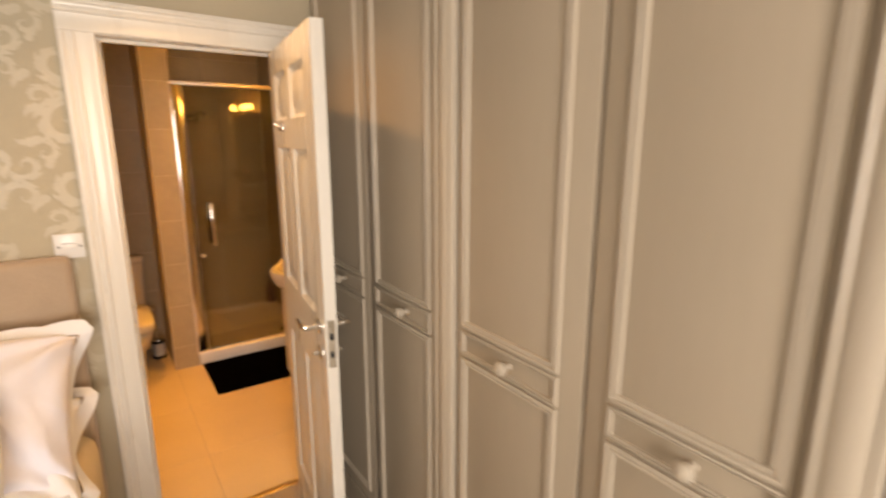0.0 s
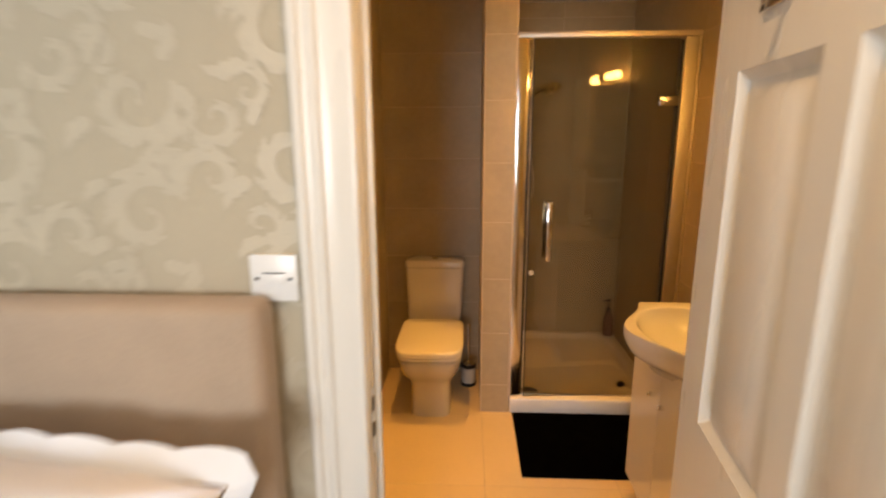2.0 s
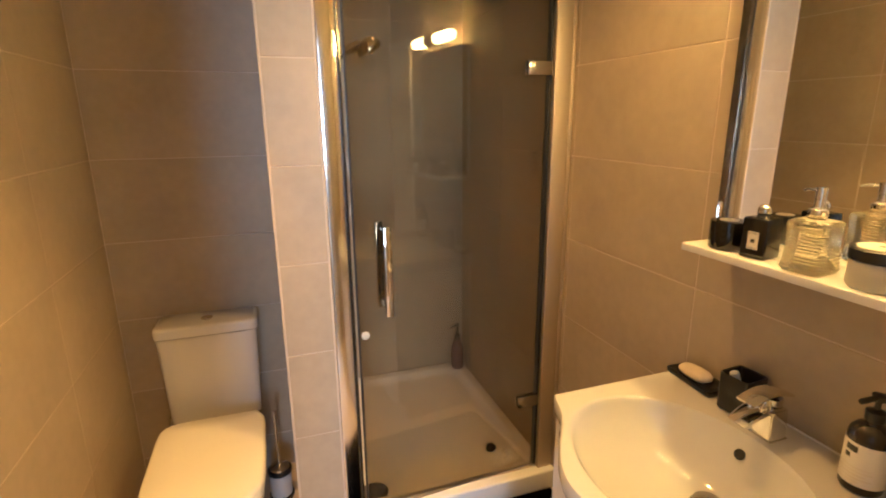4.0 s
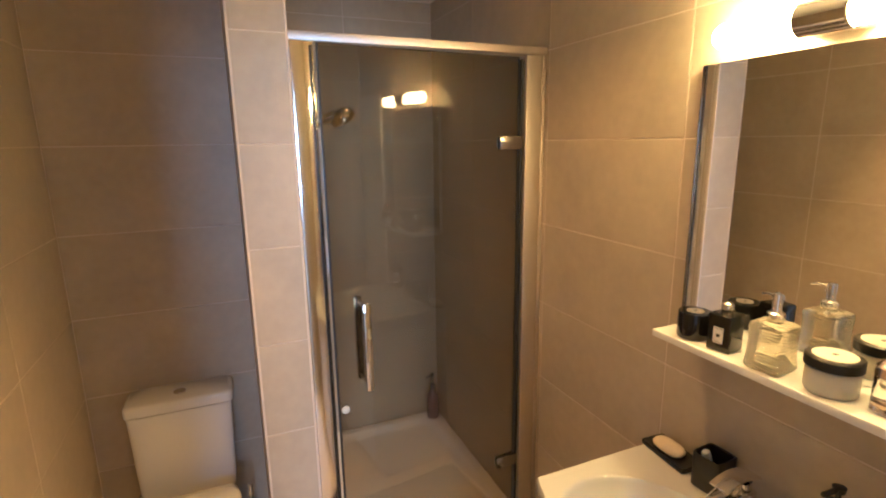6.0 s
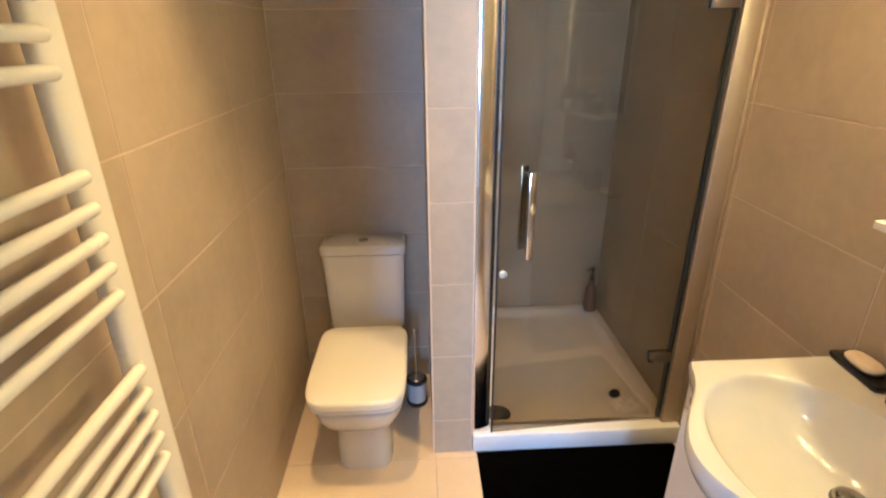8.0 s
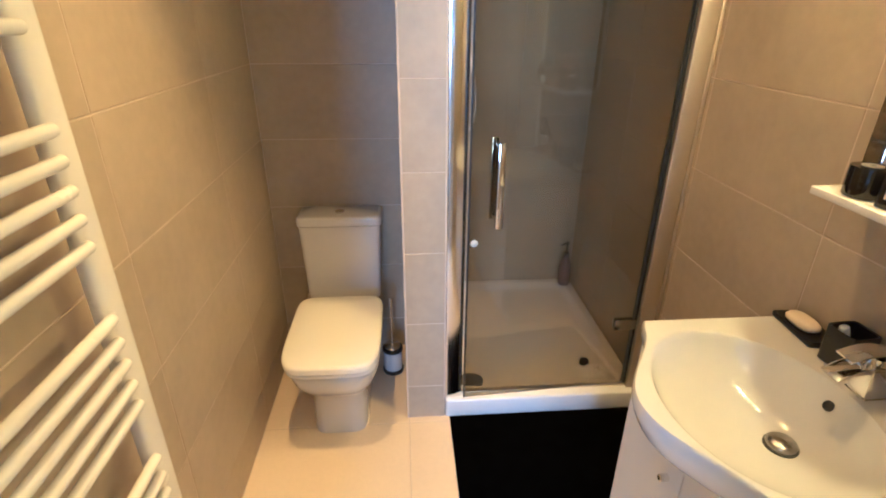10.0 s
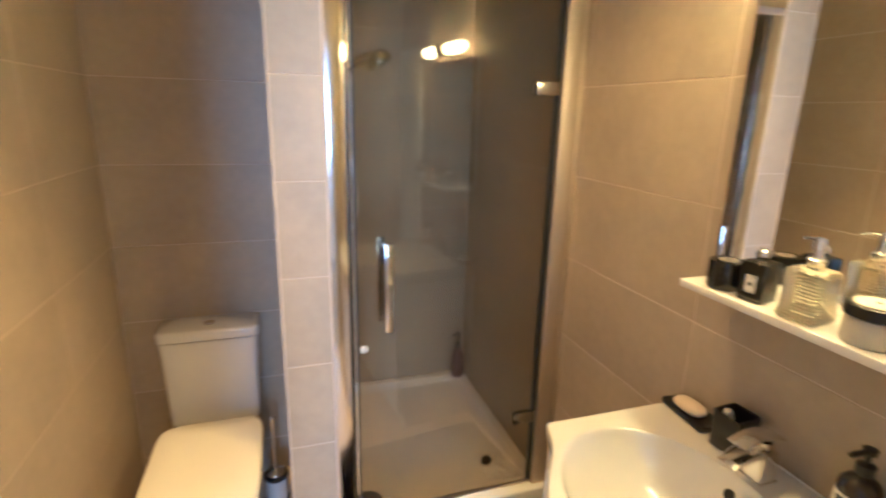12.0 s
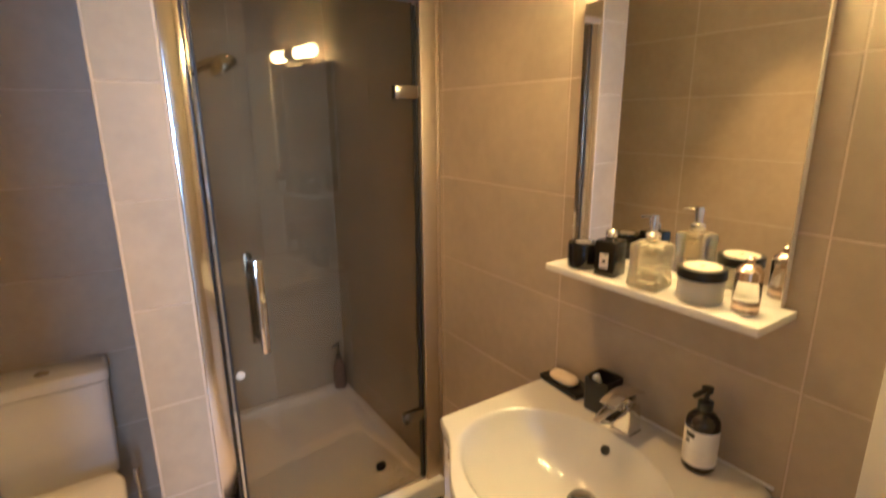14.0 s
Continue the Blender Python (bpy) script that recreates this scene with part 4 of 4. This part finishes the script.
def outline(a, grow=0.0):
    lo, hi = 0.05, 0.8
    for _ in range(24):
        m = (lo + hi) / 2
        u, v = cu + m * math.cos(a), cv + m * math.sin(a)
        inside = abs(v) < 0.305 + grow and u < -0.002 and -u < bow(v) + grow
        lo, hi = (m, hi) if inside else (lo, m)
    return lo


rings = []
for f, dz in ((0.10, -0.134), (0.30, -0.129), (0.50, -0.115), (0.68, -0.092), (0.80, -0.070), (0.88, -0.051), (0.94, -0.031), (0.975, -0.013), (0.99, -0.005), (1.01, -0.0005), (1.03, 0.0)):
    rings.append([(cu + f * ru * math.cos(a) + 0.095 * (1 - f), cv + f * rv * math.sin(a), zt + dz) for a in (2 * math.pi * k / NA for k in range(NA))])
for back, dz in ((0.93, 0.001), (0.985, 0.0), (1.0, -0.006), (1.0, -0.030), (0.985, -0.042), (0.955, -0.060), (0.915, -0.078), (0.865, -0.094), (0.80, -0.105), (0.74, -0.112), (0.60, -0.152)):
    ring = []
    for k in range(NA):
        a = 2 * math.pi * k / NA
        r = outline(a) * back if back > 0.94 or dz < -0.035 else 0
        if not r:
            o = outline(a)
            i0 = Vector((cu + 1.03 * ru * math.cos(a), cv + 1.03 * rv * math.sin(a)))
            o0 = Vector((cu + o * math.cos(a), cv + o * math.sin(a)))
            q = i0.lerp(o0, 0.55 if dz > 0 else 0.9)
            ring.append((q.x, q.y, zt + dz))
        else:
            ring.append((cu + r * math.cos(a), cv + r * math.sin(a), zt + dz))
    rings.append(ring)
bm = loft(bmesh.new(), rings, (True, False))
part("bowl", bm, M_CERAMIC, sink, angle=45)
ws = part("waste", lathe([(0.031, -0.076), (0.032, -0.068), (0.030, -0.064), (0.025, -0.060), (0.014, -0.057), (0.001, -0.056)], 28, (cu + 0.088, cv)), M_DIMCHROME, sink, "domed chrome pop-up waste")
# solid dark disc in place of the shade in the gap
part("waste_seat", lathe([(0.035, -0.080), (0.035, -0.0735), (0.031, -0.073)], 28, (cu + 0.088, cv)), M_SLOT, ws, "dark ring painted in for the shaded gap round the waste")
ov = part("overflow", lathe([(0.012, 0), (0.012, 0.003), (0.009, 0.004), (0.008, 0.001), (0.001, 0.001)], 20), M_SLOT, sink, "dark overflow hole")
ov.matrix_basis = pose(cu + 0.186, cv + 0.02, zt - 0.045, 0, -58, 0)

tap = thing("basin_tap", XR - 0.082, 3.085, RIM + 0.0015, "chrome single lever basin mixer tap", "tap")
part("base_ring", box(-0.026, 0.026, -0.026, 0.026, 0.0, 0.004, 0.0015), M_POST, tap)
part("body", loft(bmesh.new(), [superellipse(dx, 0, 0.0245, 0.0245, z, 9, 40) for dx, z in ((0.0, 0.0042), (0.0, 0.010), (-0.003, 0.040), (-0.006, 0.066), (-0.007, 0.072))]), M_CHROME, tap, angle=50)


def bent_plate(path, half, thick):
    """A flat strip of metal bent along a path of (x, z), with softened sides."""
    bm, rings = bmesh.new(), []
    for i, (x, z) in enumerate(path):
        x0, z0 = path[max(i - 1, 0)]
        x1, z1 = path[min(i + 1, len(path) - 1)]
        d = math.hypot(x1 - x0, z1 - z0)
        nx, nz = -(z1 - z0) / d, (x1 - x0) / d
        ring = []
        for y, o in ((-half, 0.3), (-half, -0.3), (-half + 0.002, -0.5), (half - 0.002, -0.5), (half, -0.3), (half, 0.3), (half - 0.002, 0.5), (-half + 0.002, 0.5)):
            ring.append((x + nx * o * thick, y, z + nz * o * thick))
        rings.append(ring)
    return loft(bm, rings)


spout_path = [(0.014 - 0.112 * f, 0.054 + 0.016 * math.sin(math.pi * (0.10 + 0.75 * f)) - 0.010 * f * f) for f in (k / 14 for k in range(15))]
sp = part("spout", bent_plate(spout_path, 0.0215, 0.005), M_CHROME, tap, angle=50)
for s in (-1, 1):
    cheek = bmesh.new()
    loft(cheek, [[(x, s * 0.0215 - 0.0015, z - 0.001), (x, s * 0.0215 + 0.0015, z - 0.001), (x, s * 0.0215 + 0.0015, z + 0.011 * (1 - f ** 3)+ 0.001), (x, s * 0.0215 - 0.0015, z + 0.011 * (1 - f ** 3) + 0.001)] for (x, z), f in ((p, k / 14) for k, p in enumerate(spout_path))])
    part("spout_side", cheek, M_CHROME, sp)
part("lever_neck", loft(bmesh.new(), [superellipse(-0.004, 0, 0.018, 0.018, z, 3, 28) for z in (0.068, 0.072, 0.094)]), M_CHROME, tap, angle=50)
lever_path = [(0.030 - 0.110 * f, 0.092 + 0.020 * math.sin(math.pi * (0.15 + 0.7 * f)) ** 1.3 - 0.004 * f) for f in (k / 16 for k in range(17))]
part("lever", bent_plate(lever_path, 0.0215, 0.006), M_CHROME, tap, "broad bent chrome lever", angle=50)

sd = thing("soap_dish", 1.672, 3.315, RIM + 0.0015, "flat black soap dish on the basin", "soap dish", rz=-4)
bm = bmesh.new()
loft(bm, [superellipse(0, 0, a, b, z, 16, 48) for a, b, z in ((0.036, 0.073, 0), (0.038, 0.076, 0.003), (0.038, 0.076, 0.012), (0.036, 0.074, 0.014), (0.030, 0.067, 0.009))])
part("dish", bm, M_BLACK, sd, angle=50)
so = thing("soap_bar", 1.672, 3.325, RIM + 0.0105, "used cream soap bar lying in the dish", "soap")
bm = bmesh.new()
loft(bm, [superellipse(0, 0, a, b, z, 2.8, 32) for a, b, z in ((0.020, 0.036, 0), (0.026, 0.045, 0.006), (0.027, 0.046, 0.013), (0.023, 0.041, 0.020), (0.010, 0.022, 0.023))])
part("bar", bm, M_SOAP, so, angle=70)
tum = thing("tumbler", 1.660, 3.180, RIM + 0.0015, "square black resin tumbler beside the tap", "tumbler", rz=4)
bm = bmesh.new()
loft(bm, [superellipse(0, 0, a, a, z, 8, 40) for a, z in ((0.033, 0), (0.036, 0.003), (0.037, 0.090), (0.035, 0.092), (0.032, 0.090), (0.031, 0.020), (0.020, 0.016))])
part("cup", bm, M_BLACK, tum, angle=50)
tp = thing("toothpaste_tube", 1.660, 3.180, RIM + 0.019, "white capped tube standing in the tumbler", "toothpaste")
part("tube_cap", capsule((0.010, 0.012, 0.001), (-0.010, 0.018, 0.074), 0.011), M_PLASTIC, tp)

pb = thing("hand_wash_bottle", 1.650, 2.912, RIM + 0.0015, "dark brown pump bottle with a white label", "bottle", rz=100)
part("body", lathe([(0.001, 0), (0.031, 0.001), (0.034, 0.006), (0.034, 0.108), (0.032, 0.118), (0.024, 0.128), (0.014, 0.133), (0.013, 0.140)], 32), M_AMBER, pb, angle=50)
bm = bmesh.new()
ring = lambda r, z: [(r * math.cos(a), r * math.sin(a), z) for a in (-0.2 + 3.5 * k / 24 for k in range(25))]
lo, hi = [bm.verts.new(p) for p in ring(0.0347, 0.018)], [bm.verts.new(p) for p in ring(0.0347, 0.100)]
for i in range(24):
    bm.faces.new((lo[i], lo[i + 1], hi[i + 1], hi[i]))
lab = part("label", bm, M_LABEL, pb, "white paper label")
for r0, r1, z, h in ((0.9, 1.5, 0.082, 0.012), (0.9, 1.2, 0.068, 0.009), (0.6, 2.2, 0.052, 0.003), (0.6, 2.3, 0.045, 0.003), (0.6, 2.0, 0.038, 0.003), (0.6, 2.3, 0.031, 0.003), (0.6, 1.8, 0.024, 0.003)):
    bm = bmesh.new()
    lo = [bm.verts.new((0.0351 * math.cos(r0 + (r1 - r0) * k / 8), 0.0351 * math.sin(r0 + (r1 - r0) * k / 8), z)) for k in range(9)]
    hi = [bm.verts.new((v.co.x, v.co.y, z + h)) for v in lo]
    for i in range(8):
        bm.faces.new((lo[i], lo[i + 1], hi[i + 1], hi[i]))
    part("print_bar", bm, M_BLACK if h > 0.005 else M_SATIN, lab)
part("pump", lathe([(0.0145, 0.139), (0.0155, 0.142), (0.0155, 0.158), (0.008, 0.161), (0.005, 0.163), (0.005, 0.178), (0.011, 0.180), (0.012, 0.190), (0.001, 0.192)], 22), M_BLACK, pb)
part("nozzle", capsule((0, 0, 0.186), (0.012, 0.042, 0.183), 0.0055), M_BLACK, pb)

# ---- mirror, shelf, light ----
mir = thing("wall_mirror", XR, 3.083, 1.265, "frameless rectangular mirror above the shelf", "mirror")
part("backing", box(-0.0175, -0.001, -0.262, 0.262, 0.0, 0.625, 0.001, 1), M_VANITY, mir, "white backing board")
part("mirror_glass", box(-0.0215, -0.0178, -0.262, 0.262, 0.0, 0.625, 0.0015, 1), M_MIRROR, mir, "silvered mirror glass")
shelf = thing("wall_shelf", XR, 3.055, 1.244, "white gloss shelf board under the mirror", "shelf")
part("board", box(-0.152, -0.001, -0.257, 0.257, 0.0, 0.018, 0.003), M_VANITY, shelf)
for s in (-1, 1):
    part("bracket", box(-0.07, -0.001, s * 0.18 - 0.006, s * 0.18 + 0.006, -0.014, 0.0, 0.002), M_CHROME, shelf)
lam = thing("mirror_light", XR, 3.055, 1.935, "chrome wall light with two lit frosted tubes", "wall light")
part("mount", box(-0.055, -0.001, -0.055, 0.055, -0.028, 0.028, 0.008, 3), M_CHROME, lam)
part("hub", tube([(-0.062, -0.048, 0), (-0.062, -0.045, 0), (-0.062, 0.045, 0), (-0.062, 0.048, 0)], 0.03, 28, radii=[0.028, 0.031, 0.031, 0.028]), M_CHROME, lam)
for s in (-1, 1):
    pts = [(-0.062, s * y, 0) for y in (0.049, 0.052, 0.20, 0.212, 0.222, 0.227)]
    part("glass_tube", tube(pts, 0.027, 28, radii=[0.026, 0.027, 0.027, 0.025, 0.018, 0.006]), M_TUBE, lam, "glowing frosted glass tube")

SZ = 1.2625
cd = thing("candle_jar", 1.610, 3.232, SZ, "black glass candle jar with a pale lid mark", "candle")
part("jar", lathe([(0.001, 0), (0.035, 0.001), (0.037, 0.005), (0.037, 0.060), (0.036, 0.063), (0.027, 0.0635), (0.001, 0.0635)], 32), M_BLACKGLOSS, cd)
part("lid_disc", lathe([(0.019, 0.0636), (0.019, 0.0645), (0.001, 0.0647)], 28), M_SATIN, cd)
part("lid_mark", box(-0.004, 0.004, -0.003, 0.003, 0.0648, 0.0652), M_BLACK, cd)
cg = thing("cologne_bottle", 1.610, 3.152, SZ, "square black bottle with silver cap and label", "bottle", rz=8)
part("body", box(-0.0265, 0.0265, -0.0265, 0.0265, 0.0, 0.084, 0.004, 3), M_BLACKGLOSS, cg)
part("shoulder", lathe([(0.016, 0.083), (0.012, 0.087), (0.011, 0.089)], 20), M_BLACKGLOSS, cg)
part("cap", lathe([(0.0105, 0.088), (0.0130, 0.091), (0.0140, 0.097), (0.0130, 0.103), (0.009, 0.108), (0.001, 0.110)], 24), M_CHROME, cg)
lb = part("label", box(-0.0274, -0.0266, -0.011, 0.011, 0.020, 0.056), M_LABEL, cg, "cream label with a dark border")
part("label_print", box(-0.0278, -0.0274, -0.004, 0.004, 0.034, 0.041), M_BLACK, lb)
for a, b in ((0.0225, 0.0235), (0.0525, 0.0535)):
    part("label_rule", box(-0.0278, -0.0274, -0.009, 0.009, a, b), M_BLACK, lb)

dis = thing("soap_dispenser", 1.608, 3.046, SZ, "ribbed clear glass soap dispenser with chrome pump", "soap dispenser", rz=6)
bm = bmesh.new()
rings = [superellipse(0, 0, 0.033, 0.033, 0.0, 7, 40), superellipse(0, 0, 0.036, 0.036, 0.004, 7, 40)]
for k in range(13):
    z = 0.006 + 0.0064 * k
    w = 0.0330 + 0.0030 * ((z - 0.052) / 0.046) ** 2
    rings += [superellipse(0, 0, w + o, w + o, z + dz, 7, 40) for o, dz in ((-0.0008, 0.0), (0.0019, 0.0016), (0.0019, 0.0040), (0.0, 0.0056))]
rings += [superellipse(0, 0, r, r, z, pw, 40) for r, z, pw in ((0.0355, 0.0900, 7), (0.0350, 0.0950, 6), (0.030, 0.0985, 4), (0.016, 0.1005, 2), (0.0145, 0.104, 2))]
part("bottle", loft(bm, rings), M_RIBBED, dis, "ribbed clear glass with pale yellow soap", angle=25)
part("pump", lathe([(0.0155, 0.1045), (0.0165, 0.106), (0.0165, 0.118), (0.012, 0.121), (0.009, 0.122), (0.0085, 0.136), (0.0095, 0.137), (0.0095, 0.158), (0.001, 0.160)], 24), M_CHROME, dis)
part("nozzle", tube([(0, 0, 0.150), (0.008, 0.024, 0.152), (0.012, 0.036, 0.148)], 0.0026, 10), M_CHROME, dis)
cj = thing("cream_jar", 1.618, 2.938, SZ, "frosted glass cream jar with black lid", "jar")
part("jar", lathe([(0.001, 0), (0.040, 0.001), (0.043, 0.006), (0.043, 0.045), (0.040, 0.049)], 36), M_FROST, cj)
part("cream", lathe([(0.001, 0.006), (0.036, 0.006), (0.037, 0.046), (0.001, 0.047)], 32), M_CREAMLID, cj)
part("lid", lathe([(0.042, 0.048), (0.046, 0.050), (0.046, 0.068), (0.043, 0.0705), (0.036, 0.0705), (0.001, 0.0695)], 36), M_BLACK, cj)
part("lid_disc", lathe([(0.0355, 0.0706), (0.035, 0.0715), (0.001, 0.0717)], 32), M_CREAMLID, cj)
part("lid_mark", box(-0.005, 0.005, -0.004, 0.004, 0.0718, 0.0722), M_BLACK, cj)
pf = thing("perfume_bottle", 1.622, 2.852, SZ, "small clear perfume bottle with rose gold cap", "bottle")
part("bottle", lathe([(0.001, 0), (0.021, 0.001), (0.0235, 0.004), (0.0235, 0.062), (0.021, 0.066), (0.012, 0.068)], 28), M_CLEAR, pf)
part("liquid", lathe([(0.001, 0.004), (0.0200, 0.004), (0.0205, 0.018), (0.001, 0.019)], 24), M_PERFUME, pf)
part("cap", lathe([(0.022, 0.064), (0.0240, 0.066), (0.0240, 0.082), (0.016, 0.092), (0.008, 0.095), (0.006, 0.099), (0.009, 0.104), (0.005, 0.109), (0.001, 0.110)], 24), M_COPPER, pf)

# ---- ceiling downlights ----


def downlight(x, y, room):
    th = thing("downlight", x, y, CEIL, "round recessed ceiling downlight, lit, real or added", "downlight", room)
    part("bezel", lathe([(0.030, -0.001), (0.030, -0.006), (0.042, -0.005), (0.043, -0.0005)], 28), M_PLASTIC, th)
    part("lens", lathe([(0.029, -0.001), (0.029, -0.003), (0.001, -0.003)], 24), M_BULB, th)


# the fitting at (1.22, 3.55) is made up to go with the fill lamp
for dx, dy in ((1.22, 4.56), (0.40, 3.50), (1.22, 3.55)):
    downlight(dx, dy, "bathroom downlights")
downlight(0.61, 1.745, "bedroom downlights")

# ---- corner trims and sealant ----
for tx in (PX0, PX1):
    sg = 1 if tx == PX0 else -1
    structure("corner_trim", box(tx - 0.0012 * sg, tx + 0.006 * sg, YP - 0.0012, YP + 0.006, 0.0 if tx == PX0 else 0.094, CEIL, 0.001, 1), M_GROUT, "pale tile corner trim of the pier", "trim")
structure("floor_sealant", box(XR - 0.009, XR - 0.0005, 3.392, YP - 0.012, 0.0, 0.010, 0.003), M_PLASTIC, "white sealant bead along the floor", "trim")
structure("trim_panel", box(XR - 0.022, XR - 0.0005, 2.335, 2.655, 0.0, 2.0, 0.004), M_GLOSS, "white boxed panel beside the doorway", "trim")
structure("basin_sealant", box(XR - 0.006, XR - 0.0005, 2.785, 3.385, RIM - 0.004, RIM + 0.0022, 0.001), M_PLASTIC, "white sealant bead behind the basin", "trim")

# ---- tiles ----
JOINT = 0.0034
Z_JOINTS = [0.0, 0.17, 0.48, 0.79, 1.10, 1.41, 1.72, 2.03, 2.34, CEIL]
tile_cache = {}


def tile_mesh(w, h, material, t=0.012):
    key = (round(w, 4), round(h, 4), material.name)
    if key not in tile_cache:
        bm = bmesh.new()
        a, b, c = w / 2 - JOINT / 2, h / 2 - JOINT / 2, 0.0012
        loft(bm, [[(-a, t, -b), (a, t, -b), (a, t, b), (-a, t, b)], [(-a, c, -b), (a, c, -b), (a, c, b), (-a, c, b)], [(-a + c, 0, -b + c), (a - c, 0, -b + c), (a - c, 0, b - c), (-a + c, 0, b - c)]])
        tile_cache[key] = finish(bm, "tile", material, smooth=False)
    return tile_cache[key]


def tile_wall(parent, u_joints, place, rz, skip=None):
    """Tiles between the joints; place(u) gives (x, y) on the face."""
    for u0, u1 in zip(u_joints, u_joints[1:]):
        for z0, z1 in zip(Z_JOINTS, Z_JOINTS[1:]):
            if skip and skip((u0 + u1) / 2, (z0 + z1) / 2):
                continue
            ob = new("tile", tile_mesh(abs(u1 - u0), z1 - z0, M_TILE))
            x, y = place((u0 + u1) / 2)
            ob.matrix_world = pose(x, y, (z0 + z1) / 2, 0, 0, rz)
            ob.parent = parent


tile_wall(W_LEFT, [YB, 2.75, 3.39, 4.038, YWC], lambda u: (XL, u), 90)
tile_wall(W_WC, [XL, PX0], lambda u: (u, YWC), 0)
tile_wall(W_PIER, [PX0, PX1], lambda u: (u, YP), 0)
tile_wall(W_PIER, [YP, YWC], lambda u: (PX0, u), -90)
tile_wall(W_PIER, [YP, 4.60, YSH], lambda u: (PX1, u), 90)
tile_wall(W_SHOWER, [PX1, 1.24, XR], lambda u: (u, YSH), 0)
tile_wall(W_RIGHT, [YB, 2.77, 3.40, 4.008, 4.62, YSH], lambda u: (XR, u), -90)
tile_wall(W_DOOR, [XL, OX0 - 0.025], lambda u: (u, YB), 180)
tile_wall(W_DOOR, [OX1 + 0.025, 1.40, XR], lambda u: (u, YB), 180)
ob = new("tile", tile_mesh(OX1 - OX0 + 0.05, CEIL - OZ - 0.025, M_TILE))
ob.matrix_world, ob.parent = pose((OX0 + OX1) / 2, YB, (CEIL + OZ + 0.025) / 2, 0, 0, 180), W_DOOR
fx, fy = [XL, 0.672, 1.272, XR], [2.301, 2.78, 3.38, 3.98, 4.58, YSH]
for x0, x1 in zip(fx, fx[1:]):
    for y0, y1 in zip(fy, fy[1:]):
        key = tile_mesh(x1 - x0, y1 - y0, M_FLOOR)
        ob = new("floor_tile", key)
        ob.matrix_world = pose((x0 + x1) / 2, (y0 + y1) / 2, 0.0, -90, 0, 0)
        ob.parent = FLOOR
